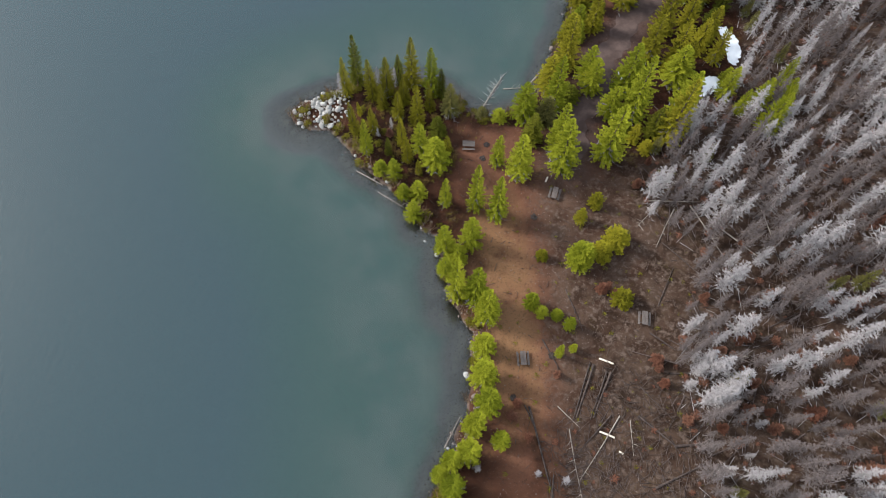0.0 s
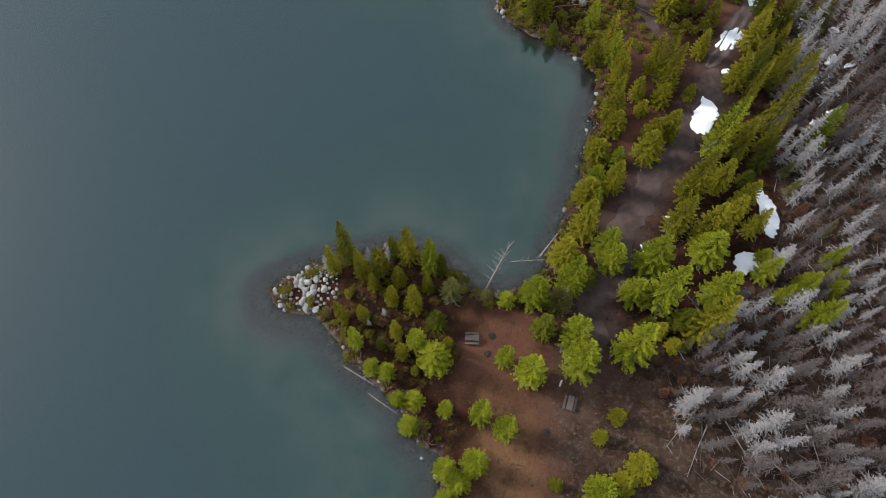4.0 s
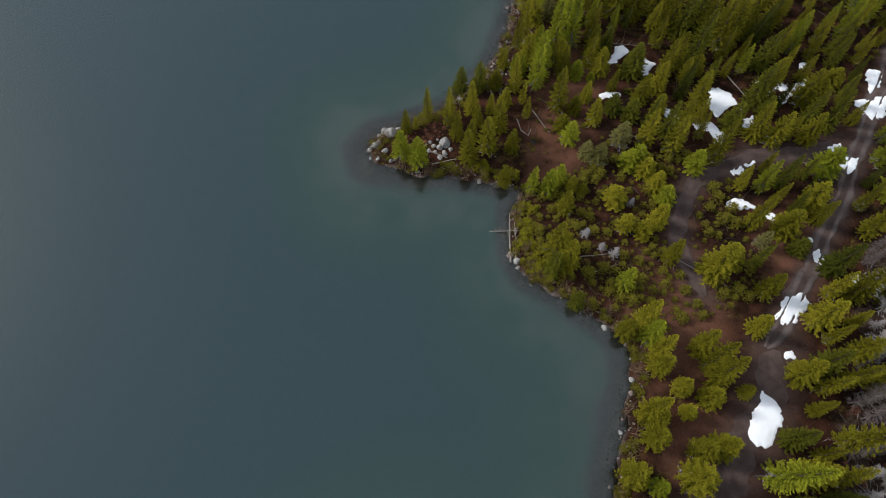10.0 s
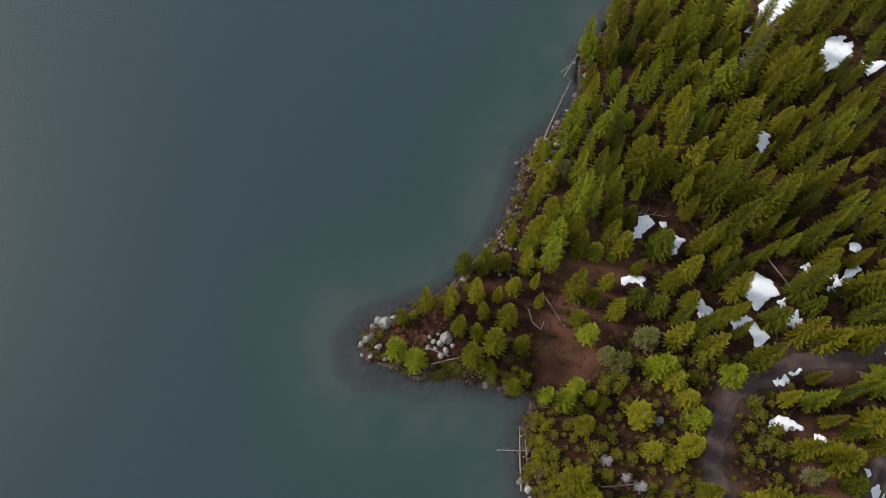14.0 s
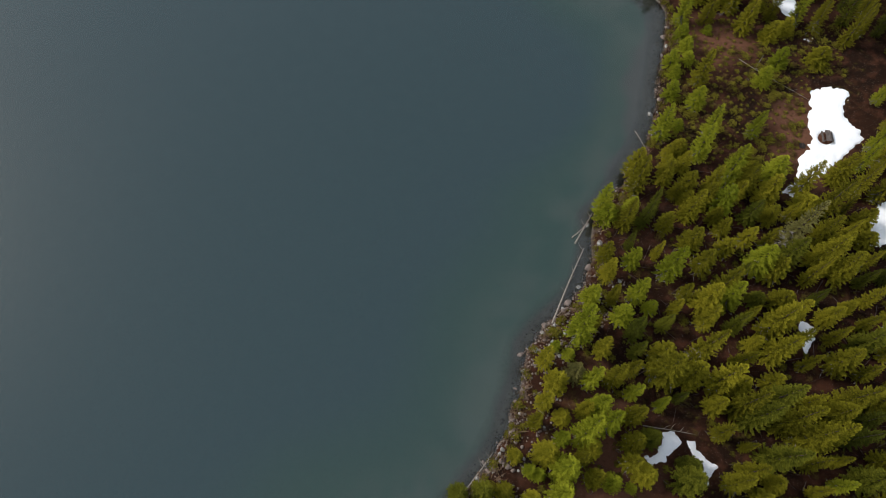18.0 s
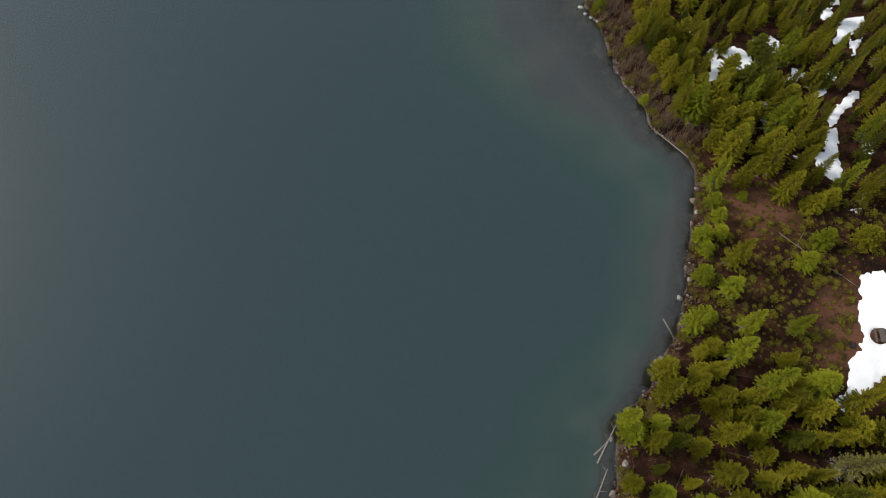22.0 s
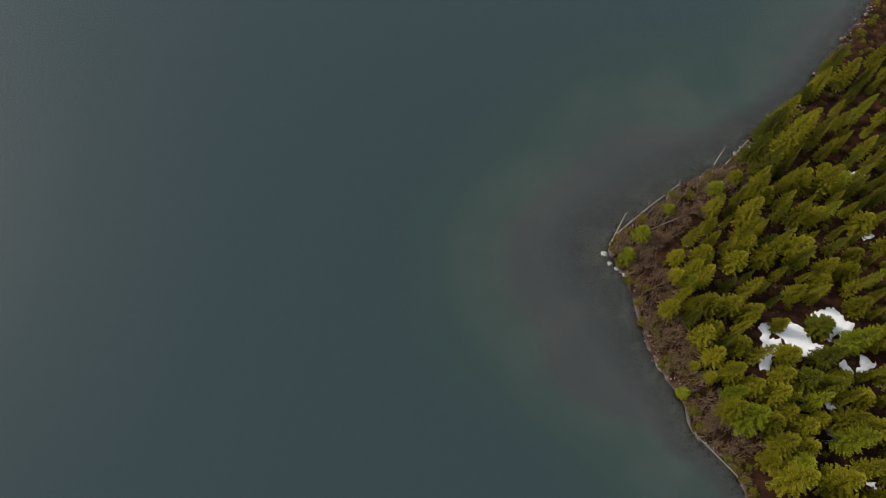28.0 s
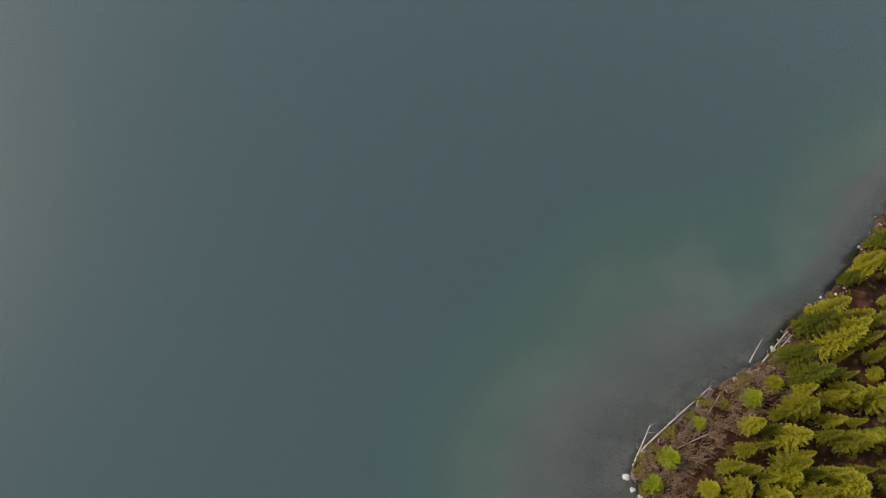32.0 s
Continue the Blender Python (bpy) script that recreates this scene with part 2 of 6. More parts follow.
def water_material():
    """Murky lake water: the bed shows at the edge and through the shallows over the shelves, the rest clouds over to green and then to deep teal."""
    k = Mat("lake_water", 0.06, 0.8)
    k.b.inputs["IOR"].default_value = 1.54
    d = k.attr("depth")
    drift, swirl = k.noise(0.035, 3.0), k.noise(0.09, 5.0, None, 0.62)
    dd = k.op("ADD", d, k.op("MULTIPLY", k.op("SUBTRACT", drift, 0.42), 0.30))
    c = k.mix(k.ramp(dd, 0.30, 0.95), (0.0062, 0.0320, 0.0220), (0.0044, 0.0255, 0.0280))
    silt = k.op("MULTIPLY", k.ramp(d, 0.52, 0.12), k.ramp(swirl, 0.38, 0.62))
    c = k.mix(k.op("MULTIPLY", silt, 0.75), c, (0.038, 0.054, 0.043))
    c = k.mix(k.op("MULTIPLY", k.ramp(k.attr("shelf"), 2.2, 1.0), 0.4), c, (0.026, 0.043, 0.029))
    shelf = k.ramp(k.op("ADD", k.attr("shelf"), k.op("MULTIPLY", k.op("SUBTRACT", swirl, 0.5), 0.6)), 1.05, 0.62)
    c = k.mix(k.op("MULTIPLY", shelf, 0.85), c, k.mix(k.ramp(k.noise(0.07, 5.0), 0.38, 0.66), (0.025, 0.027, 0.024), (0.036, 0.035, 0.030)))
    k.color(c)
    cloud = k.ramp(d, 0.0, 0.16)
    tp = k.node("ShaderNodeBsdfTransparent")
    tp.inputs["Color"].default_value = (0.80, 0.82, 0.76, 1)
    gl = k.node("ShaderNodeBsdfGlossy")
    gl.inputs["Roughness"].default_value = 0.05
    fr = k.node("ShaderNodeFresnel")
    fr.inputs["IOR"].default_value = 1.6
    m1, m2 = k.node("ShaderNodeMixShader"), k.node("ShaderNodeMixShader")
    k.link(fr.outputs[0], m1.inputs[0])
    k.link(tp.outputs[0], m1.inputs[1])
    k.link(gl.outputs[0], m1.inputs[2])
    k.link(k.op("ADD", k.op("MULTIPLY", cloud, 0.82), 0.14), m2.inputs[0])
    k.link(m1.outputs[0], m2.inputs[1])
    k.link(k.b.outputs[0], m2.inputs[2])
    k.link(m2.outputs[0], k.out.inputs["Surface"])
    sc = k.node("ShaderNodeMapping")
    sc.inputs["Scale"].default_value = (1.0, 0.45, 1.0)
    sc.inputs["Rotation"].default_value = (0, 0, radians(25))
    k.link(k.position(), sc.inputs["Vector"])
    w = k.noise(1.6, 3.0, sc.outputs[0], 0.6)
    calm = k.ramp(k.noise(0.02, 2.0), 0.35, 0.65)
    n = k.node("ShaderNodeBump")
    n.inputs["Distance"].default_value = 0.10
    k.link(k.op("MULTIPLY", k.op("ADD", k.op("MULTIPLY", calm, 0.6), 0.4), 0.28), n.inputs["Strength"])
    k.link(w, n.inputs["Height"])
    for q in (k.b, gl):
        k.link(n.outputs[0], q.inputs["Normal"])
    return k.m


M_GROUND, M_ROAD, M_SNOW, M_WATER = ground_material(), road_material(), snow_material(), water_material()

# ---- plan: the shoreline from the south bay to the north-east bay ----
SOUTH_BAY = [
    (-2.5, 0.1), (-1.1, 3.5), (-0.4, 5.6), (1.5, 9.7), (3.4, 14), (4, 17.7), (4.1, 20.8), (4.8, 23.9), (4.1, 25.9), (2.7, 27.6),
    (1.4, 29.7), (0.6, 33.1), (0.3, 36.2), (0.1, 39.3), (-2.6, 40.7), (-4.1, 42.6), (-4.6, 45), (-7.4, 47.4), (-10.9, 50.4), (-13.2, 53),
]
ROCK_POINT = [
    (-15.1, 56.1), (-17, 58), (-20.6, 58.4), (-22.6, 59.6), (-23.8, 61.3), (-22.1, 63.2), (-17.4, 65.8), (-13.3, 67), (-8.7, 67.9), (-4.1, 68.5),
    (0.6, 66.5), (4.3, 62.9), (5.8, 61.4), (8.8, 60.6), (11.8, 62), (14.2, 63), (16.2, 65.2), (16.4, 67.6), (17.8, 69.9), (19, 73.2),
]
TRAIL_BAY = [
    (21.7, 78.2), (22.4, 81.7), (23.6, 86.2), (24.9, 89.2), (25, 91.6), (26.2, 94), (26.1, 96.4), (27, 98.9), (24.2, 102.4), (21.9, 104),
    (18.8, 106.8), (15.6, 108.2), (12.8, 110.1), (11.5, 112.4), (10.9, 117.4), (11.3, 120.5), (12.4, 122.7), (12.1, 124.3), (9.1, 125.2), (5.2, 126.1),
]
CAMP_POINT = [
    (1.3, 126.8), (-2.7, 126.8), (-6.7, 128.5), (-9.9, 129.5), (-10.4, 132.4), (-9.3, 134.2), (-6.9, 135), (1.8, 139.8), (5.5, 143.4), (8.2, 146.3),
    (10.7, 151.4), (12.1, 154.6), (12.6, 157.9), (13.6, 161.3), (15.8, 164.2), (19.4, 167.4), (22.2, 170.7), (23.3, 174.5), (23.7, 177.6), (24, 180.4),
]
LONG_SHORE = [
    (25.9, 182.7), (29.1, 186.8), (30.6, 189.4), (33.4, 193.9), (34.6, 196.9), (35.6, 200.8), (36, 203.3), (37.2, 207.4), (38.2, 211.7), (39.2, 215.3),
    (39.3, 217.6), (40, 219.5), (38.7, 222.6), (36.3, 225.3), (34.1, 227.1), (33.5, 229.6), (33.1, 231.8), (30.5, 236), (29.1, 239.9), (28.5, 245.6),
]
NORTH_CAPE = [
    (27.7, 248.2), (26.2, 250.7), (25.4, 252.9), (26.1, 254.5), (28.9, 257.3), (32.1, 259.4), (35.9, 262.3), (40.7, 265.9), (45.4, 267.8), (49.8, 272.9),
    (56.4, 277.6), (60.7, 282), (65.6, 288.4), (67.7, 290.8), (71.6, 295.2),
]
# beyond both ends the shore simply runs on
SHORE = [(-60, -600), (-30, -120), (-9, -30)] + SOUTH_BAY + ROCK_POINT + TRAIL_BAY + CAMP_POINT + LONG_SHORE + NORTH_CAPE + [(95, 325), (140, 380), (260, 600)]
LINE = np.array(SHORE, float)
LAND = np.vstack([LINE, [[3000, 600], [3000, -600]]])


def shore_distance(px, py):
    """Metres inland of the shoreline (negative on the lake)."""
    px, py = np.asarray(px, float), np.asarray(py, float)
    best = np.full(px.shape, 1e18)
    for a, b in zip(LINE[:-1], LINE[1:]):
        ab = b - a
        k = np.clip(((px - a[0]) * ab[0] + (py - a[1]) * ab[1]) / (ab @ ab), 0, 1)
        best = np.minimum(best, (a[0] + ab[0] * k - px) ** 2 + (a[1] + ab[1] * k - py) ** 2)
    return np.sqrt(best) * np.where(inside(LAND, px, py), 1, -1)


def inside(ring, px, py):
    ins = np.zeros(np.shape(px), bool)
    for (x1, y1), (x2, y2) in zip(ring, np.roll(ring, -1, 0)):
        if y1 != y2:
            ins ^= ((y1 > py) != (y2 > py)) & (px < (x2 - x1) * (py - y1) / (y2 - y1) + x1)
    return ins


def line_distance(pts, px, py):
    best = np.full(np.shape(px), 1e18)
    for a, b in zip(np.array(pts[:-1], float), np.array(pts[1:], float)):
        ab = b - a
        k = np.clip(((px - a[0]) * ab[0] + (py - a[1]) * ab[1]) / (ab @ ab), 0, 1)
        best = np.minimum(best, (a[0] + ab[0] * k - px) ** 2 + (a[1] + ab[1] * k - py) ** 2)
    return np.sqrt(best)


def waves(px, py, size, seed):
    """Smooth random field, about -1 to 1, with features of that size in metres."""
    r = np.random.RandomState(seed)
    s = 0
    for _ in range(7):
        a, f, p = r.uniform(0, 6.283), r.uniform(0.6, 1.7) * 6.283 / size, r.uniform(0, 6.283)
        s = s + np.sin((np.cos(a) * px + np.sin(a) * py) * f + p)
    return s / 4


TRAIL_SOUTH = [
    (19.4, 50.7), (21.4, 55.5), (21.4, 59), (25.2, 63.4), (27.3, 67.9), (27.4, 71.9), (30.6, 75.1), (33.5, 79.3), (37.5, 84.5), (40.5, 88), (43.5, 93.6), (45.7, 98.9),
]
TRACK_EAST = [
    (44.1, 99), (47.6, 103), (50.9, 108.1), (55.5, 115.2), (59.3, 121.6), (62.2, 127.4), (66.5, 135.4), (70.4, 142), (73.4, 148),
]
TRAIL_NORTH = [
    (37.2, 106.4), (35.7, 110.5), (34.6, 114.7), (35.6, 119.8), (37.6, 123.5), (42.4, 125.8), (46.6, 128.4), (50.9, 127.5), (55.5, 128.6), (60.2, 130),
]
TRAILS = [(TRAIL_SOUTH, 2.8), (TRACK_EAST, 1.5), (TRAIL_NORTH, 1.6)]
CLEARINGS = [(12, 22, 7, 20), (9, 52, 6, 6), (34, 85, 4, 6), (33, 104, 6, 8), (19, 132, 4, 6), (50, 112, 4, 6), (47, 213, 6, 4), (22, 145, 5, 9), (56, 192, 4, 7), (18, 40, 8, 10)]
BURNT = [
    (32, -12), (31, 2), (31, 8), (30, 17), (33, 26), (36, 35), (30, 39), (30, 49), (36, 58), (43, 61), (40, 55), (43, 60),
    (48, 66), (50, 72), (50, 80), (50, 86), (56, 99), (60, 113), (75, 118), (92, 118), (92, -12),
]


def terrain(px, py):
    d = shore_distance(px, py) + 0.35 * waves(px, py, 4.0, 3) + 0.25 * waves(px, py, 1.7, 4)
    up = 0.7 * (1 - np.exp(-np.maximum(d, 0) / 2.5)) + 0.08 * np.minimum(np.maximum(d, 0), 60) + 0.02 * np.maximum(d - 60, 0).clip(0, 800)
    shelf = 0.20 - 0.07 * np.exp(-((px - 20) ** 2 + (py - 252) ** 2) / 500.0)
    down = np.maximum(shelf * np.minimum(d, 0), -7)
    ripple = 0.10 * waves(px, py, 7.0, 5) * np.clip(d / 4, 0, 1)
    return up + down + ripple, d


# one half-metre table of ground height, shore distance and distance to the trails, for quick look-ups
CELL, X0, Y0 = 0.5, -45.0, -35.0
_gx, _gy = np.meshgrid(np.arange(X0, 115, CELL), np.arange(Y0, 335, CELL))
_z, _d = terrain(_gx, _gy)
_p = np.min([line_distance(p, _gx, _gy) / w for p, w in TRAILS], axis=0)
TABLES = [t.tolist() for t in (_z, _d, _p)]
NX, NY = _gx.shape[1], _gx.shape[0]


def lookup(table, x, y):
    u, v = min(max((x - X0) / CELL, 0), NX - 1.01), min(max((y - Y0) / CELL, 0), NY - 1.01)
    i, j = int(u), int(v)
    u, v = u - i, v - j
    a, b = table[j], table[j + 1]
    return (a[i] * (1 - u) + a[i + 1] * u) * (1 - v) + (b[i] * (1 - u) + b[i + 1] * u) * v


def height(x, y):
    return lookup(TABLES[0], x, y)


def inland_by(x, y):
    return lookup(TABLES[1], x, y)


def part(name, data, material, parent=None, label="", m=None):
    """Links mesh data, or a bmesh, as one object under a thing."""
    if isinstance(data, bmesh.types.BMesh):
        me = bpy.data.meshes.new(name)
        data.to_mesh(me)
        data.free()
    else:
        me = data
    if material and not me.materials:
        me.materials.append(material)
    ob = new(name, me)
    if m is not None:
        ob.matrix_basis = m
    ob.parent = parent
    return tagged(ob, label) if label else ob


def mesh_from(name, verts, faces, material, smooth=False, **attrs):
    me = bpy.data.meshes.new(name)
    me.from_pydata([tuple(map(float, v)) for v in verts], [], [tuple(int(i) for i in q) for q in faces])
    for key, values in attrs.items():
        me.attributes.new(key, "FLOAT", "POINT").data.foreach_set("value", np.asarray(values, np.float32))
    me.materials.append(material)
    if smooth:
        me.polygons.foreach_set("use_smooth", np.ones(len(me.polygons), bool))
    return me


def grid(name, xs, ys, zfun, material, **attrs):
    gx, gy = np.meshgrid(xs, ys)
    px, py = gx.ravel(), gy.ravel()
    n, m = len(xs), len(ys)
    i = (np.arange(m - 1)[:, None] * n + np.arange(n - 1)[None, :]).ravel()
    faces = np.stack([i, i + 1, i + n + 1, i + n], 1)
    z, extra = zfun(px, py)
    return mesh_from(name, np.stack([px, py, z], 1), faces, material, True, **extra)


def spread(lo, hi, step, far):
    """Even steps between lo and hi, then ever wider ones out to far."""
    mid = list(np.arange(lo, hi + step / 2, step))
    out, k = [], step
    v = hi
    while v < far:
        k *= 1.5
        v += k
        out.append(v)
    left = [lo - (v - hi) for v in out][::-1]
    return np.array(left + mid + out)


# ---- ground, lake, paths ----
def ground_z(px, py):
    z, d = terrain(px, py)
    worn = np.zeros_like(px)
    for pts, w in TRAILS:
        worn = np.maximum(worn, np.clip(1.8 - line_distance(pts, px, py) / w, 0, 1))
    clear = np.zeros_like(px)
    for cx, cy, rx, ry in CLEARINGS:
        clear = np.maximum(clear, np.clip(1.6 - np.hypot((px - cx) / rx, (py - cy) / ry) + 0.3 * waves(px, py, 5, 8), 0, 1))
    burnt = inside(np.array(BURNT, float), px + 1.5 * waves(px, py, 9, 11), py).astype(float)
    burnt = np.maximum(burnt, np.clip((px - 12) / 5, 0, 1) * np.clip((54 - py) / 8, 0, 1) * np.clip((70 - px) / 5, 0, 1))
    sand = np.clip(1.7 - np.hypot((px - 9.0 + 0.06 * (py - 28)) / 3.6, (py - 29) / 13) + 0.25 * waves(px, py, 4, 14), 0, 1)
    return z, dict(sand=sand, worn=worn, clearing=clear, burnt=burnt, strand=np.clip(1.2 - np.abs(d - 0.3) / 0.9, 0, 1) + np.clip(1.5 - np.hypot((px - 14) / 5, (py - 156) / 11), 0, 1) * np.clip(1.4 - d / 4, 0, 1), bed=np.clip(-d / 1.2, 0, 1))


def lake_z(px, py):
    d = shore_distance(px, py)
    # shallow shelves: a wide one off the cape, a wide cloudy one in the south bay, smaller ones off the two points
    shoal = 22 + 5 * waves(px, py, 38, 21)
    for cx, cy, r, wide in ((14, 252, 22, 45), (34, 280, 18, 34), (-24, 58, 12, 16), (-12, 131, 10, 12), (-12, 24, 18, 32), (20, 205, 14, -6), (14, 85, 16, 10)):
        shoal = shoal + wide * np.exp(-((px - cx) ** 2 + (py - cy) ** 2) / r ** 2)
    edge = 2.6 + 0.8 * waves(px, py, 9, 22)
    for cx, cy, r, wide in ((12, 251, 18, 17), (28, 276, 15, 12), (20, 234, 10, 9), (-24, 58, 10, 4.5), (-12, 131, 9, 3.5), (20, 88, 12, 2.5), (-6, 24, 12, 3), (31, 206, 14, 3.5), (60, 296, 14, 6)):
        edge = edge + wide * np.exp(-((px - cx) ** 2 + (py - cy) ** 2) / r ** 2)
    return np.zeros_like(px), dict(depth=np.clip(-d / shoal, 0, 1), shelf=np.clip(-d / edge, 0, 3))


XS, YS = spread(-40, 110, 1.0, 1800), spread(-30, 330, 1.0, 1800)
tagged(part("ground", grid("ground", XS, YS, ground_z, M_GROUND), None), "reddish brown forest soil with litter and moss", "ground", kind="structure")
tagged(part("water", grid("water", spread(-60, 90, 1.5, 1800), spread(-30, 330, 1.5, 1800), lake_z, M_WATER), None), "calm grey-green lake water, clear over the shallows", "lake", kind="structure")


def trail(name, pts, width, label, ruts):
    """A worn strip that follows the ground, with ragged edges and two wheel ruts where vehicles go."""
    P = np.array(pts, float)
    seg = np.r_[0, np.cumsum(np.hypot(*np.diff(P, axis=0).T))]
    s = np.arange(0, seg[-1], 0.8)
    cx, cy = np.interp(s, seg, P[:, 0]), np.interp(s, seg, P[:, 1])
    for _ in range(6):
        cx[1:-1], cy[1:-1] = (cx[:-2] + cx[2:]) / 2, (cy[:-2] + cy[2:]) / 2
    tx, ty = np.gradient(cx), np.gradient(cy)
    ln = np.hypot(tx, ty)
    nx, ny = -ty / ln, tx / ln
    K = 11
    us = np.linspace(-1, 1, K)
    verts, rut = [], []
    for i in range(len(s)):
        taper = min(1.0, i / 4 + 0.3, (len(s) - 1 - i) / 4 + 0.3)
        for u in us:
            w = width * taper * (1 + 0.30 * math.sin(s[i] * 0.55 + 9 * (u > 0)) * abs(u) + 0.2 * math.sin(s[i] * 1.9 + 4 * (u > 0)) * abs(u))
            verts.append((cx[i] + nx[i] * u * w, cy[i] + ny[i] * u * w, 0))
            rut.append(ruts * max(0.0, 1 - abs(abs(u) - 0.5) / 0.28))
    V = np.array(verts)
    z, _ = terrain(V[:, 0], V[:, 1])
    edge = np.tile(np.abs(us), len(s))
    V[:, 2] = z + np.where(edge > 0.95, -0.10, 0.05) - 0.03 * np.array(rut)
    faces = [(i * K + j, i * K + j + 1, (i + 1) * K + j + 1, (i + 1) * K + j) for i in range(len(s) - 1) for j in range(K - 1)]
    tagged(part(name, mesh_from(name, V, faces, M_ROAD, True, rut=rut), None), label, "path", kind="structure")


trail("trail_south", TRAIL_SOUTH, 2.3, "packed grey-brown dirt trail between conifers", 0.0)
trail("road_two_track", TRACK_EAST, 1.5, "two-track dirt road with pale wheel ruts and snow", 1.0)
trail("trail_north", TRAIL_NORTH, 1.4, "curving packed dirt trail through the trees", 0.15)

# ---- snow patches left from winter ----
SNOW_A = [
    [(42.3, 65.6), (43.5, 66), (45.9, 65.3), (46.1, 63.7), (45, 62.8), (43.6, 63.1), (42, 62.1), (41.7, 62.3)],
    [(29.4, 67.5), (30.5, 67.2), (31.4, 65.9), (30.7, 65.8), (29.7, 66.5)],
    [(33.5, 72.1), (34.4, 72.5), (34.8, 72.3), (33.8, 71.8)],
    [(46.7, 76.2), (47.9, 76), (48.6, 74.5), (49.4, 72.1), (49.1, 69.7), (48.2, 68.3), (47.4, 68.6), (47.1, 70.6), (47.2, 72.9), (46.7, 74.6)],
    [(56.9, 85.9), (57.9, 87.4), (60.1, 87.9), (59.7, 87.1), (58, 86.3)],
    [(60.5, 88.9), (63.2, 90.2), (62.6, 89.3), (60.8, 88.2)],
    [(39.6, 88), (41, 90.8), (42.5, 93.1), (43.6, 92.1), (44.4, 90.7), (43.7, 88.8), (41.7, 86.3), (40.3, 86.4), (39.7, 87.1)],
]
SNOW_B = [
    [(56.6, 93.9), (58, 94.8), (60.8, 96.1), (62.5, 96.5), (62.3, 95.6), (59.5, 94.2), (57.6, 92.9), (56.8, 92.9)],
    [(46.4, 98.2), (47.3, 98.5), (47.6, 97.8), (46.4, 97.5)],
    [(65, 97.3), (67.4, 99.2), (66.9, 97.6)],
    [(62.8, 99.5), (64.3, 100.2), (64.3, 98.9), (63.1, 97.4), (62.4, 98)],
    [(46.4, 103.5), (47.7, 105.4), (50, 106.6), (51.2, 105.1), (50, 103.8), (48.4, 102.3), (46.7, 102.4)],
    [(64.4, 105), (65.5, 105.5), (66.6, 104.9), (64.9, 104.5)],
    [(60, 105.9), (60.7, 107.4), (61.9, 107), (61, 105.5)],
    [(57.3, 108.5), (58.2, 108.8), (58.2, 107.8), (57.3, 107.2)],
    [(53.1, 112.6), (54, 112.8), (54.5, 111.7), (53.9, 110.7), (52.9, 111.1)],
    [(69.7, 113.8), (71.3, 114.7), (71, 113.1)],
]
SNOW_C = [
    [(52.8, 114.8), (53.3, 114.5), (52.9, 113.7)],
    [(47.7, 119), (48.9, 117.8), (48.6, 117), (47.8, 117.6)],
    [(67.1, 117.8), (68.3, 119.2), (70.5, 119.2), (70.7, 118.3), (68.7, 117.3), (67.4, 117)],
    [(42.1, 119.8), (43.6, 121), (45.5, 120.4), (46.3, 119.8), (44.2, 119.5)],
    [(43.4, 125.4), (45.5, 126.3), (45.6, 125.3), (44.1, 124.9)],
    [(59.6, 125.9), (60.8, 127.3), (62.5, 127), (61.8, 125.3), (60.5, 124.7)],
    [(45.9, 126.6), (47.4, 126.8), (46.9, 126.2)],
    [(58.5, 128.8), (60.5, 129.3), (59.8, 128)],
    [(35.1, 131.6), (35.7, 130.6), (35.3, 130.3)],
    [(39.6, 134), (42.3, 134.1), (43.5, 132.2), (44.3, 131.3), (43.2, 130.4), (42, 130.2), (42.7, 131.5), (41.4, 133.1), (40.2, 132.7)],
]
SNOW_D = [
    [(47.4, 134.6), (48.5, 134.7), (48.9, 133.7), (48.1, 132.4), (47, 132.9)],
    [(35.1, 136.9), (36.2, 136.7), (37.8, 134.9), (37.3, 134.2), (35.9, 134.5), (35.7, 135.8)],
    [(64.3, 136.8), (66, 136.7), (69.1, 137.4), (68, 134.3), (66.1, 133.4), (64.6, 134.5)],
    [(46.5, 136.3), (47.3, 136.4), (47, 135.3), (46.5, 135)],
    [(42.9, 139.9), (44.2, 140.5), (46.1, 138.8), (46.5, 137.1), (44.7, 136.4), (43.3, 135.1), (42.8, 136.4), (42.2, 137.5), (43, 139)],
    [(52.9, 137.7), (54.7, 138.9), (55.4, 138.7), (53.6, 137.2)],
    [(51, 139.5), (53.6, 140.8), (55.1, 140.5), (54.4, 139.4), (52.6, 139.8), (51.6, 138.5)],
    [(26.1, 140.1), (28, 140.9), (29.1, 140), (28.6, 139.1), (27.1, 139.8), (26.2, 139.2)],
]
SNOW_E = [
    [(56.2, 140.3), (57.6, 141.3), (58.1, 140.6), (56.4, 139.4), (55.5, 139.2)],
    [(67.4, 142.3), (69.6, 142.1), (68.3, 139.2), (66.7, 138.1)],
    [(50.5, 140.9), (51.5, 141.3), (51.2, 140.4)],
    [(57.6, 144.3), (58.9, 144.7), (59, 143.8), (58, 143.3)],
    [(32.5, 148.5), (33.1, 148.6), (33.5, 147.3), (35.4, 145.8), (34.6, 144.9), (33.6, 143.8), (32.9, 144), (33.5, 145.4), (32.9, 146.9)],
    [(29.5, 149.8), (31.2, 149.6), (31.5, 148.7), (30.1, 147.5), (29.1, 146.5), (27.5, 146.3), (27.1, 146.9), (28.8, 147.3), (29.3, 149)],
    [(49.4, 164.2), (50.8, 163), (50.1, 161.4), (48.9, 159.9), (49, 161.5)],
    [(67.2, 175.2), (68.5, 176.6), (71.4, 175.9), (69.6, 174.1), (68.1, 173.7)],
]
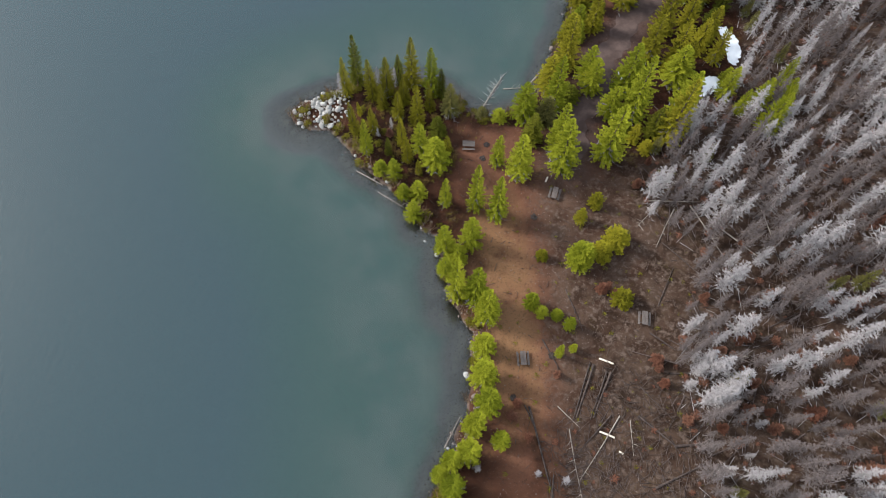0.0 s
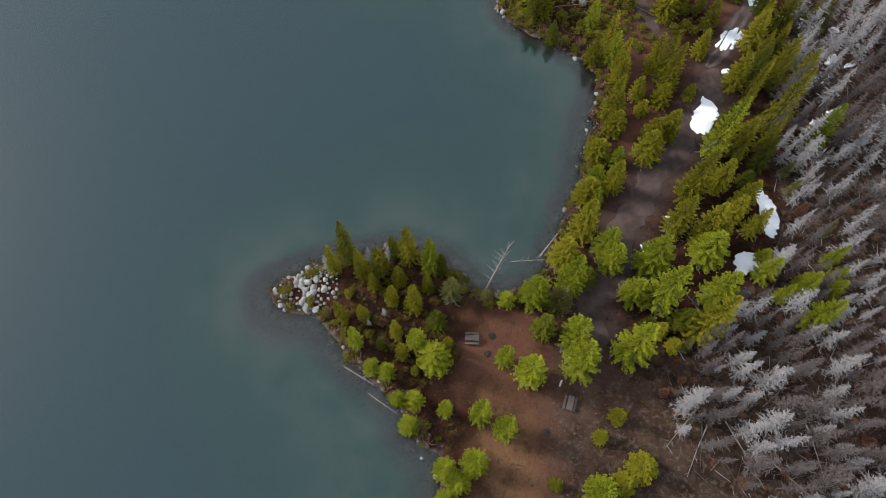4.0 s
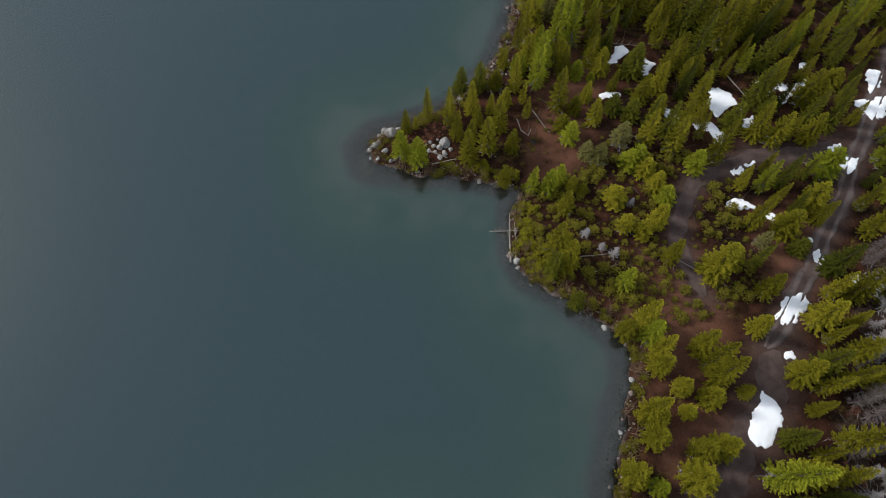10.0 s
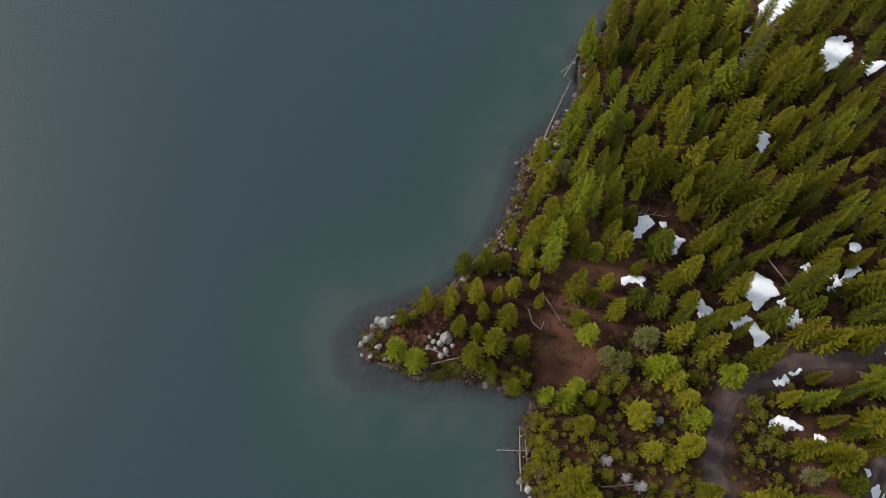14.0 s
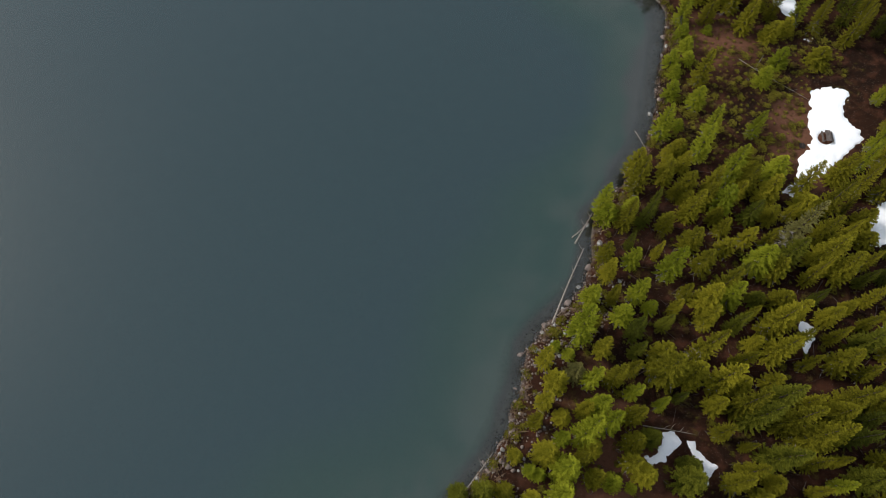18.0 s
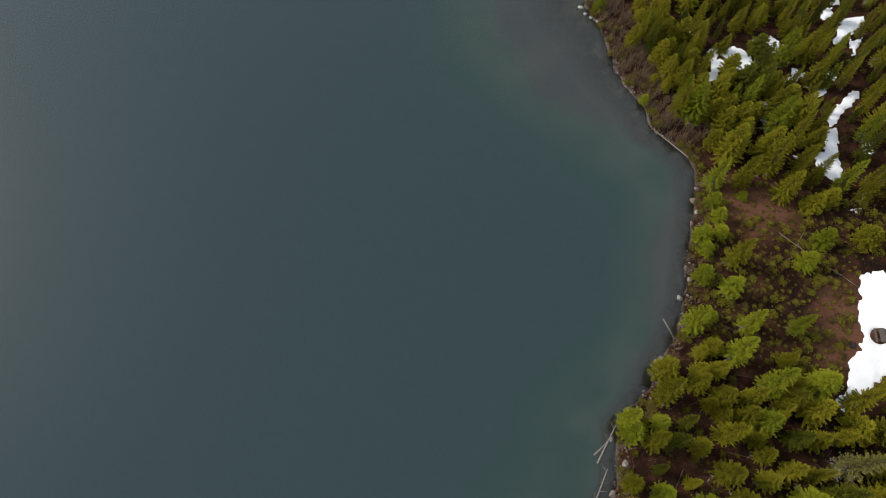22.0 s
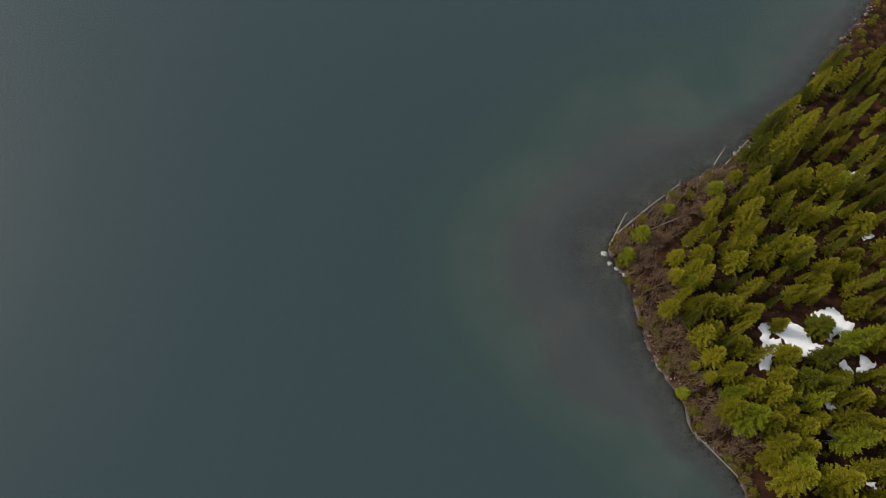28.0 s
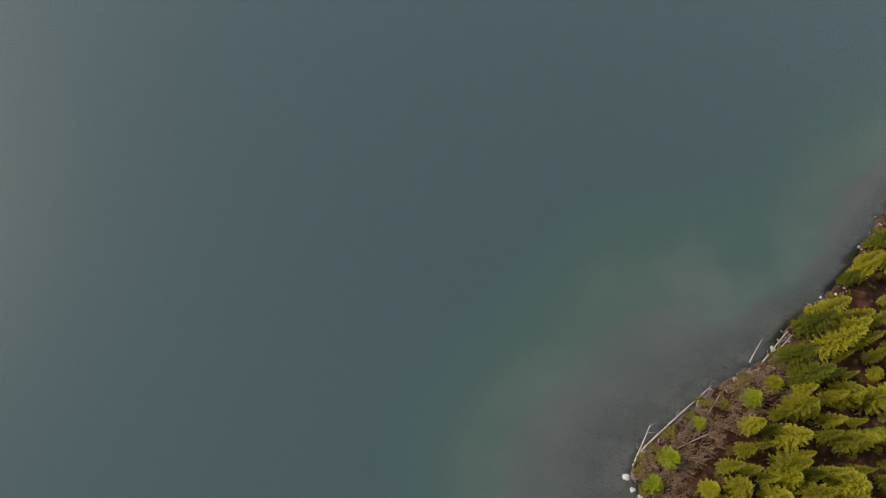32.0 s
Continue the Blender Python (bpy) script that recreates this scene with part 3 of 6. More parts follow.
SNOW_F = [
    [(62.3, 177.3), (64, 178.9), (67.4, 180.4), (66.6, 177.5), (64.4, 176.2), (62.1, 174.8), (59.7, 175), (59.1, 175.5), (61.2, 176.1)],
    [(60.8, 176.3), (63, 179.9), (64.3, 181.7), (66.6, 181.5), (65.1, 179.1), (63.1, 176.8), (61.5, 175.7)],
    [(59, 201.1), (61.8, 202.1), (64, 201.7), (64.3, 200.4), (63, 198.6), (62.6, 196.7), (64.2, 194), (64.4, 192.6), (61.5, 190.1), (58.2, 187.2), (54.3, 184.7), (52.8, 182.9), (51.2, 184), (53.3, 185.2), (54.2, 187.3), (55, 189.4), (56.5, 191.1), (57.4, 193.3), (57.5, 195.5), (58.5, 198.3)],
    [(59.9, 211.8), (61.5, 212), (61, 211.4)],
]
SNOW_G = [
    [(60, 225.4), (61.3, 225.7), (61.2, 223.4), (60.6, 222.4), (60.2, 217.4), (59.2, 216.6), (58.4, 217), (58, 218.4), (57.3, 219.9), (57.5, 221.2), (58.8, 221.6), (59.4, 223.4)],
    [(54.4, 221.2), (55.6, 221.4), (55.1, 220.7)],
    [(64.4, 222.3), (66.1, 223.2), (65.5, 220.9), (64.4, 220.9)],
    [(68.8, 228.6), (69.5, 228), (68.8, 226.9), (67.8, 227.2)],
    [(50.6, 228), (52.4, 228.3), (52.4, 227.6), (50.8, 227.2)],
    [(60.4, 227.2), (62.2, 229.6), (64.7, 231.9), (66, 232.4), (65.8, 231.3), (62.8, 228.6), (60.6, 226.3)],
    [(51.3, 231.1), (52.6, 231.3), (52.5, 230.4), (51.6, 230.3)],
    [(59.4, 232.2), (61.3, 233.3), (60.7, 232.1), (59.2, 231.4)],
    [(62.3, 236.1), (63.3, 235.5), (62.9, 234.7), (61.9, 235.1)],
]
SNOW_H = [
    [(57, 237.1), (58.4, 236), (56.5, 234.3), (56.1, 234.5)],
    [(53.9, 236.4), (54.7, 236.4), (55.2, 234.9), (54.3, 234.2)],
    [(44.7, 241.1), (45.9, 241.5), (45.3, 239.4), (47.1, 239.6), (46.6, 237.8), (45.5, 237.4), (44.8, 235.6), (43.7, 235.4), (43.7, 237), (44.6, 237.4), (44.6, 239)],
    [(46, 241), (47.4, 241.8), (48.3, 241.9), (50.7, 240.3), (50.9, 238.9), (52.5, 238.6), (51, 237), (48.4, 237.2), (48.5, 238.7), (47.4, 239), (47.1, 239.6)],
    [(55.2, 241.6), (57.2, 241.7), (55.8, 240), (54.7, 239.3)],
    [(67, 242.1), (68.8, 242.5), (67.9, 240.9), (66.8, 239.4)],
    [(51.5, 242.8), (53.4, 243.5), (54.8, 243.8), (55.8, 242.1), (56, 241), (54.1, 240), (53.1, 239.1), (52.8, 240.1), (53.7, 241.6), (52.3, 242.3)],
]
SNOW_I = [
    [(67, 246.9), (70.3, 246.9), (69.7, 245.5), (66.9, 243.3), (64.7, 241.2), (64, 241.4), (65.3, 243.9)],
    [(41.2, 245.2), (41.8, 245.4), (42.2, 244.6), (41.2, 244.3)],
    [(63.6, 247.5), (65, 249.3), (65.9, 249.5), (65.3, 247.8), (63.9, 246.9)],
    [(66.3, 251.8), (67.2, 251.8), (67, 250.4), (65.9, 250.2)],
    [(61.4, 254.7), (62.7, 254.7), (61.6, 254)],
    [(62, 264.9), (63.4, 265.6), (64.5, 265), (63.1, 264.4)],
]
SNOW = SNOW_A + SNOW_B + SNOW_C + SNOW_D + SNOW_E + SNOW_F + SNOW_G + SNOW_H + SNOW_I


TABLES_ON_SNOW = [(59.3, 192.8)]


def snow_patch(ring):
    R = np.array(ring, float)
    lo, hi = R.min(0) - 1, R.max(0) + 1
    near_track = line_distance(TRACK_EAST, R[:, 0], R[:, 1]).min() < 2.5
    step = 0.11 if near_track else 0.22
    xs, ys = np.arange(lo[0], hi[0], step), np.arange(lo[1], hi[1], step)
    gx, gy = np.meshgrid(xs, ys)
    px, py = gx.ravel(), gy.ravel()
    d = line_distance(list(map(tuple, R)) + [tuple(R[0])], px, py) * np.where(inside(R, px, py), 1, -1)
    d = d + 0.12 + 0.22 * waves(px, py, 2.9, 31) + 0.20 * waves(px, py, 1.3, 32) + 0.12 * waves(px, py, 0.6, 34)
    for tx, ty in TABLES_ON_SNOW:
        d = np.minimum(d, np.hypot((px - tx) / 0.95, py - ty) - 1.15)
    rut = line_distance(TRACK_EAST, px, py)
    d = d - (0.9 + 0.5 * waves(px, py, 3.0, 36)) * np.exp(-(((rut - 0.70) / 0.10) ** 2)) if near_track else d
    z = terrain(px, py)[0] + np.where(d > 0, 0.05 + 0.13 * (1 - np.exp(-d / 0.5)), 0.05 + d * 0.9) + 0.03 * waves(px, py, 3.4, 33)
    n = len(xs)
    keep = (d > -0.4).reshape(len(ys), n)
    cell = keep[:-1, :-1] & keep[1:, :-1] & keep[:-1, 1:] & keep[1:, 1:]
    i = (np.arange(len(ys) - 1)[:, None] * n + np.arange(n - 1)[None, :])[cell]
    faces = np.stack([i, i + 1, i + n + 1, i + n], 1)
    used = np.unique(faces)
    if len(used) < 4:
        return
    remap = np.zeros(len(px), int)
    remap[used] = np.arange(len(used))
    me = mesh_from("snow_patch", np.stack([px, py, z], 1)[used], remap[faces], M_SNOW, True)
    big = np.ptp(R[:, 0]) * np.ptp(R[:, 1]) > 35
    tagged(part("snow_patch", me, None), "large melting patch of old white snow on bare soil" if big else "small remnant of white snow among the trees", "snow", "melting snow patches")


for ring in SNOW:
    snow_patch(ring)


# ---- trees ----
def tube(bm, a, b, ra, rb, sides=6):
    a, b = Vector(a), Vector(b)
    q = (b - a).to_track_quat("Z", "Y")
    rings = []
    for p, r in ((a, ra), (b, rb)):
        rings.append([bm.verts.new(p + q @ Vector((r * math.cos(6.2832 * k / sides), r * math.sin(6.2832 * k / sides), 0))) for k in range(sides)])
    for k in range(sides):
        bm.faces.new((rings[0][k], rings[0][(k + 1) % sides], rings[1][(k + 1) % sides], rings[1][k]))
    bm.faces.new(rings[1])
    bm.faces.new(rings[0][::-1])


def trunk_mesh(h, r, rng, lean=0.03):
    bm = bmesh.new()
    pts = [Vector((lean * h * math.sin(k * 0.9) * k / 6, lean * h * math.cos(k * 1.3) * k / 7, -0.4 + (h + 0.3) * k / 5)) for k in range(6)]
    for k in range(5):
        tube(bm, pts[k], pts[k + 1], r * (1 - k / 5.3), r * (1 - (k + 1) / 5.3), 7)
    me = bpy.data.meshes.new("trunk")
    bm.to_mesh(me)
    bm.free()
    return me


def crown_mesh(seed, h, radius, start, whorls, arms, droop, power, ragged, material):
    """Tiers of drooping boughs, each bough a fan of needle sprays, with gaps and uneven lengths."""
    rng = random.Random(seed)
    verts, faces, tip = [], [], []

    def spray(p, d, length, width, t0, t1):
        side = d.cross(Vector((0, 0, 1)))
        side = side.normalized() if side.length > 1e-4 else Vector((1, 0, 0))
        side = (side + Vector((0, 0, rng.uniform(-0.7, 0.7)))).normalized() * width
        i = len(verts)
        verts.extend([p + side, p - side, p + d * length])
        faces.append((i, i + 1, i + 2))
        tip.extend([t0, t0, t1])

    for w in range(whorls):
        u = (w + rng.uniform(-0.3, 0.3)) / (whorls - 1)
        u = min(max(u, 0.0), 0.985)
        z = h * (start + (1 - start) * u)
        reach = radius * max(0.04, (1 - u) ** power) * (0.80 + 0.20 * min(1, u / 0.12)) * rng.uniform(1 - ragged * 0.6, 1 + ragged * 0.3)
        n = max(4, round(arms * (0.5 + 0.5 * (1 - u))))
        turn = rng.uniform(0, 6.28)
        for k in range(n):
            a = turn + 6.2832 * k / n + rng.uniform(-0.25, 0.25)
            length = reach * rng.uniform(0.86, 1.10) + 0.05
            if rng.random() < ragged * 0.3:
                length *= rng.uniform(0.5, 0.8)
            out = Vector((math.cos(a), math.sin(a), 0))
            fall = -droop * (1 - u) * rng.uniform(0.6, 1.2) + 0.45 * u
            steps = 6 if length > 1.2 else 5 if length > 0.7 else 3 if length > 0.35 else 2
            for s in range(steps):
                f = 0.22 + 0.76 * (s + rng.uniform(0.2, 0.8)) / steps
                p = out * length * f + Vector((0, 0, z + length * (fall * f + 0.25 * f * f)))
                size = 0.17 + 0.16 * length * (1.1 - f)
                for sign in (-1, 1, -1, 1):
                    b = a + sign * rng.uniform(0.2, 1.0)
                    d = Vector((math.cos(b), math.sin(b), fall * 0.6 + rng.uniform(-0.15, 0.55))).normalized()
                    # tip falls towards the trunk, where leafy paints the crown's inner shade
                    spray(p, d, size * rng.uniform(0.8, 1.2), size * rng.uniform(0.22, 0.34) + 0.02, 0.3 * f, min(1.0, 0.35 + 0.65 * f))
    for k in range(6):
        a = k * 1.0472
        spray(Vector((0, 0, h * 0.93)), Vector((math.cos(a) * 0.2, math.sin(a) * 0.2, 1)).normalized(), h * 0.07, 0.07, 0.6, 1.0)
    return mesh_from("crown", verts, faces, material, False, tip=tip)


def snag_mesh(seed, h, radius, density, material):
    """Bare boughs of a dead conifer, each with fine side twigs."""
    rng = random.Random(seed)
    verts, faces = [], []

    def twig(p, q, r):
        d = (q - p).normalized()
        s = d.cross(Vector((rng.uniform(-1, 1), rng.uniform(-1, 1), rng.uniform(-1, 1)))).normalized() * r
        i = len(verts)
        verts.extend([p + s, p - s, q])
        faces.append((i, i + 1, i + 2))

    n = int(h * density)
    for k in range(n):
        u = (k + rng.random()) / n
        z = h * (0.15 + 0.83 * u)
        a = k * 2.4 + rng.uniform(-0.4, 0.4)
        length = radius * (1 - u) ** 0.7 * rng.uniform(0.25, 1.15) + 0.1
        out = Vector((math.cos(a), math.sin(a), rng.uniform(-0.6, 0.3))).normalized()
        p = Vector((0, 0, z))
        e = p + out * length
        twig(p, e, 0.055 * (1.2 - u))
        for s in range(8):
            f = rng.uniform(0.2, 1.0)
            b = a + rng.choice((-1, 1)) * rng.uniform(0.5, 1.1)
            g = p + out * length * f
            twig(g, g + Vector((math.cos(b), math.sin(b), rng.uniform(-0.4, 0.3))) * length * rng.uniform(0.20, 0.48), 0.042)
    return mesh_from("bare_crown", verts, faces, material)


def tree_thing(name, trunk, crown, crown_name, label, category, group):
    e = tagged(new(name), label, category, group)
    e.empty_display_size = 0.3
    part("trunk", trunk, None, e)
    part(crown_name, crown, None, e)
    return e


def conifer(seed, h, radius, start, whorls, arms, droop, power, ragged, material, label, category="conifer", name="conifer"):
    rng = random.Random(seed)
    t = trunk_mesh(h, 0.016 * h + 0.05, rng, 0.008)
    t.materials.append(M_BARK)
    c = crown_mesh(seed, h, radius, start, whorls, arms, droop, power, ragged, material)
    return tree_thing(name, t, c, "crown", label, category, "living conifers by the lake")


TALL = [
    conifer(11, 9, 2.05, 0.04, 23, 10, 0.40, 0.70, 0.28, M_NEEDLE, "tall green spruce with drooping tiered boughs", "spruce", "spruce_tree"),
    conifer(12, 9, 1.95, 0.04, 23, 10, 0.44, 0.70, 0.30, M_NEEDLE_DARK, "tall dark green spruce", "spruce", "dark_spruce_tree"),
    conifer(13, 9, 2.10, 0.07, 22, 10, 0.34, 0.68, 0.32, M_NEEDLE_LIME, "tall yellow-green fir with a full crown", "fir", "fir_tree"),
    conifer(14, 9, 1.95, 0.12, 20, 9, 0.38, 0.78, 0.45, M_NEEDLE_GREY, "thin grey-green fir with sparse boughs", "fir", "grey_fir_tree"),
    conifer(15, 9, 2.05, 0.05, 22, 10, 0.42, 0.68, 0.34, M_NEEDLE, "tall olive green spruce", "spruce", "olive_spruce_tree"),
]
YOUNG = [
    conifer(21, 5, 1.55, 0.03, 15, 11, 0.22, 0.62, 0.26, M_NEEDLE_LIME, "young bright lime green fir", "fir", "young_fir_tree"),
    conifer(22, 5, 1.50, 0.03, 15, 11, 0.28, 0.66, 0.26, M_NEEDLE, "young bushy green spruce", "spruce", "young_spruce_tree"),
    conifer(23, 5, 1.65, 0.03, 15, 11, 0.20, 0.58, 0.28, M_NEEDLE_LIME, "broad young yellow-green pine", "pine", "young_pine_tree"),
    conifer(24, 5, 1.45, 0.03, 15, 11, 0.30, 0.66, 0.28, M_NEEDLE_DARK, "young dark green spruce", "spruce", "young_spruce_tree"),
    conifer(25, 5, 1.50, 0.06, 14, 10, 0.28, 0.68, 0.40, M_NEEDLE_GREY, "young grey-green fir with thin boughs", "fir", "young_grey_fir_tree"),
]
for k, (r, dens) in ((2, (1.7, 14)), (3, (1.8, 34)), (4, (1.5, 12))):
    part("bare_skirt", snag_mesh(60 + k, 2.6, r, dens, M_GREY), None, TALL[k], "bare grey lower boughs")
BROAD = [conifer(31, 5.6, 2.5, 0.08, 18, 18, 0.15, 0.42, 0.22, M_NEEDLE_LIME, "broad rounded lime green pine in the clearing", "pine", "pine_tree")]
DEAD = []
for seed, h, r, dens, mat, words in ((41, 9, 1.45, 18, M_GREY, "dead conifer with bare silver-grey boughs"), (42, 8, 1.25, 17, M_GREY_MID, "dead conifer weathered brown-grey"),
                                     (43, 10, 1.35, 15, M_GREY_MID, "dead conifer with thin brown-grey twigs"), (44, 7, 1.45, 20, M_GREY, "dense dead conifer with whitish twigs")):
    t = trunk_mesh(h, 0.11, random.Random(seed), 0.01)
    t.materials.append(mat)
    DEAD.append(tree_thing("dead_conifer", t, snag_mesh(seed, h, r, dens, mat), "bare_crown", words, "dead tree", "dead burnt conifers"))
RUSTY = [conifer(51, 3, 0.95, 0.06, 20, 9, 0.3, 0.6, 0.75, M_NEEDLE_RUST, "dying conifer with rust-brown needles", "dead tree", "rusty_conifer")]
MADE = TALL + YOUNG + BROAD + DEAD + RUSTY
WIDE = {ob.name: 2 * float(np.percentile([math.hypot(v.co.x, v.co.y) for c in ob.children if "crown" in c.name for v in c.data.vertices], 97)) for ob in MADE}
FULL = {ob.name: max(v.co.z for c in ob.children for v in c.data.vertices) for ob in MADE}
STOOD = []


def plant(model, x, y, h, girth=1.0, tilt=0.0):
    """Sets a copy of a model tree at (x, y), h metres high."""
    s = h / FULL[model.name]
    m = pose(x, y, height(x, y) - 0.03, random.uniform(-2, 2) + tilt, random.uniform(-2, 2), random.uniform(0, 360))
    STOOD.append((x, y))
    return copy_thing(model, m @ Matrix.Diagonal((s * girth, s * girth, s, 1)))


GREEN, LIME, DARK, GREYISH = ((0, 4, 4, 0), (1, 1)), ((2,), (0, 2)), ((1,), (3,)), ((3,), (4,))


def grove(kinds, trees):
    """Living conifers as (east, north, height, width); slender ones from the tall models, stocky ones from the young."""
    for x, y, h, w in trees:
        slender = h > 1.7 * w or h > 6
        model = TALL[random.choice(kinds[0])] if slender else YOUNG[random.choice(kinds[1])]
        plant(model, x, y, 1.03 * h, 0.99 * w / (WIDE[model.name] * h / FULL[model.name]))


# south shore strip
grove(GREEN, [
    (24.8, 28.5, 3.2, 3.1), (14.5, 35.2, 2.3, 1.8), (22.7, 35.3, 3.5, 3.1),
])
grove(LIME, [
    (1.4, 4.7, 13, 3.1), (-0.1, 6, 9.4, 2.2), (1.2, 7.5, 11.2, 2.7), (3.3, 8.5, 13.1, 3.1), (7.6, 10, 8.4, 2.4), (4.1, 11.8, 10.8, 3), (6.1, 14.4, 11.2, 3.6), (5.7, 18.2, 8.2, 3.8),
    (15.8, 21.1, 5.1, 1.2), (17.7, 21.8, 2.8, 1.1), (5.8, 22.3, 6.3, 3.4), (17.5, 25.1, 3.4, 1.8), (16, 26.6, 2.1, 1.8), (6.4, 26.7, 10.6, 3.6), (14, 27, 2.6, 1.8), (12.6, 28.3, 3.9, 2.3),
    (4.9, 29.4, 12.5, 3.6), (2.4, 30, 12.7, 3), (1, 33.7, 4.9, 2.6), (2.6, 35.6, 4.4, 3.1),
])
# rocky point and clearing
grove(GREEN, [
    (24.9, 37, 4.1, 3.9), (20.4, 40.7, 3.8, 1.9), (22.7, 43.2, 3.7, 2.2), (31.3, 52.5, 3, 2.2), (34.7, 54.2, 13.7, 4.3), (29.6, 54.5, 4.4, 2.3), (-5.5, 54.6, 6.7, 1.8), (-12.9, 57.1, 7.8, 1.9),
    (-3.2, 58.4, 9, 2.5), (-5.3, 62.3, 6.2, 2.2), (-10.3, 63.6, 9, 2.4), (-8, 64, 9.1, 2.6), (-14.6, 64.3, 8.8, 2.1), (18, 65.5, 7.6, 4.4), (-4.2, 65.9, 11.3, 2.8), (39.2, 67.1, 6.8, 3.4),
    (36.8, 67.3, 3.8, 2.4), (38, 68.6, 9.7, 3.8), (44.4, 69, 7.6, 2.8), (20.9, 69.8, 10.9, 4.1), (34, 69.9, 9.9, 3.7),
])
grove(LIME, [
    (0.9, 37.1, 8.6, 3.1), (4.5, 37.8, 8.1, 3.5), (8.4, 41.8, 12.4, 3), (-3.8, 42.6, 4.7, 2.7), (5.4, 43.5, 11.8, 2.8), (0.9, 44.3, 7.3, 2), (-3.1, 45.7, 4.5, 2.7), (-5.2, 46.1, 3.9, 2.2),
    (12, 48.8, 10.8, 4), (-6.7, 49.5, 4.4, 2.4), (18.5, 49.6, 12.3, 4.5), (-8.8, 50.3, 2.9, 2.4), (8.8, 50.8, 7.5, 2.4), (-0.3, 50.9, 7, 4.5), (25.2, 51.4, 12.3, 4.9), (17.9, 52.5, 11.8, 3.7),
    (-2.7, 53.3, 7.6, 2.8), (-11, 53.5, 9, 2.1), (18.4, 54.8, 7.4, 3), (49.4, 55.2, 8.8, 3.7), (29.9, 58.7, 14.5, 4.7), (46.4, 58.8, 5.4, 2), (37.4, 59, 9.8, 4.4), (53, 59.2, 5.4, 2.2),
])
grove(LIME, [
    (48.7, 59.2, 7.1, 2.2), (9.7, 59.6, 2.7, 2.6), (13.6, 59.8, 8.8, 4.3), (26.8, 59.8, 6.7, 3.9), (49.7, 60.3, 5.7, 2.9), (18.2, 61.1, 12.4, 3.8), (53.9, 61.2, 4.4, 2.2), (44.7, 62.1, 6.7, 3),
    (53.9, 63.8, 6.3, 2.1), (29.7, 64, 10.6, 4.9), (-0.9, 64.4, 10.9, 2.9), (24.4, 64.7, 7.4, 3.9), (45.4, 64.8, 3.3, 2.1), (37.7, 65.2, 8, 5), (23.8, 66.8, 7.8, 3.8),
])
grove(DARK, [
    (14.4, 54.9, 7.2, 3.3), (28.5, 55.4, 3.1, 2.3), (32.7, 55.6, 6.8, 3.1), (0, 56.2, 4.6, 2.8), (20.7, 62.7, 3.7, 3.5), (0.6, 64, 7.2, 1.9), (-6.3, 66.7, 6.9, 2.1), (-13, 66.9, 11.2, 2.7),
])
grove(GREYISH, [
    (16.8, 59, 5.8, 3.8), (6.9, 60.2, 2.7, 2), (1.9, 60.3, 7.8, 3),
])
# trail bay
grove(GREEN, [
    (42.2, 71.4, 7.2, 3.3), (43.9, 73.2, 7.8, 3.4), (36.9, 75.3, 12.2, 4.2), (22.5, 76, 5.4, 4.2), (41.4, 76.7, 7.6, 3.4), (26.1, 77.4, 8, 3.4), (31.9, 82.5, 6.9, 4.5), (45, 82.7, 8.6, 3.9),
    (24.6, 83.1, 4.8, 3.9), (33.1, 85.8, 5.8, 3.4), (35.4, 86.1, 7, 3.6), (50.7, 86.5, 14.5, 3.6), (27.6, 87.5, 5.5, 3.5), (28.2, 89.5, 6.4, 2.6), (32.3, 90.6, 3.5, 2.3), (27.3, 90.7, 9.8, 3.1),
    (35.3, 92.2, 5, 3.2), (39.9, 93, 3.9, 2), (31.9, 93.7, 5.4, 2.6), (56.2, 93.9, 9, 3.4), (36.6, 94.9, 10.6, 3.2), (47.1, 95, 7.8, 3.7), (29.4, 96.6, 6.7, 3), (36.1, 96.9, 11.3, 3.1),
])
grove(GREEN, [
    (54.7, 97.7, 7.6, 3.3), (29.6, 98.5, 8.5, 2.7), (35.1, 98.9, 8.1, 3.1), (42.9, 101.4, 5.9, 2.8), (25.8, 101.6, 6, 2.9), (50.9, 102.4, 8.5, 3.9), (28, 103, 9.5, 2.9),
])
grove(LIME, [
    (23.6, 74.9, 4.6, 2.1), (23.8, 78.8, 4.5, 2.9), (27.3, 81.4, 4.8, 2.5), (41.4, 82.6, 14.5, 3.9), (55.6, 82.7, 11.1, 3.7), (28.7, 100.7, 7.8, 3.1),
])
grove(DARK, [
    (45.5, 77.1, 3.2, 2.6), (44.1, 86.8, 7.7, 3), (50.1, 96.1, 8, 3.4),
])
# camp point
grove(GREEN, [
    (61.2, 105, 7.5, 4.1), (56.3, 105.8, 11.9, 3.4), (44.9, 106.6, 6.8, 2.9), (38.4, 109.8, 10, 4.4), (40.6, 110.9, 5.8, 3.5), (18.4, 111.4, 8.5, 3.4), (32.9, 111.9, 6.4, 2.5), (16.7, 113.2, 10, 3.4),
    (18.2, 114.2, 4.8, 2.1), (49.3, 115.8, 6.2, 4.1), (29.5, 115.9, 4.4, 2.7), (27.1, 116.9, 4.6, 2.5), (31.6, 117.5, 5.7, 3), (18.8, 120, 6, 2.5), (54, 120, 5.5, 3.8), (26.1, 121.4, 3.8, 3.6),
    (21.6, 123, 2.5, 1.6), (32.2, 123.1, 4.8, 2.8), (20.1, 123.6, 3.9, 1.9), (10.3, 125.2, 4.8, 2.2), (31, 125.6, 4.3, 3.2), (41.3, 127.7, 10, 3), (4.9, 129.1, 8.3, 3), (35.2, 129.4, 9, 3),
])
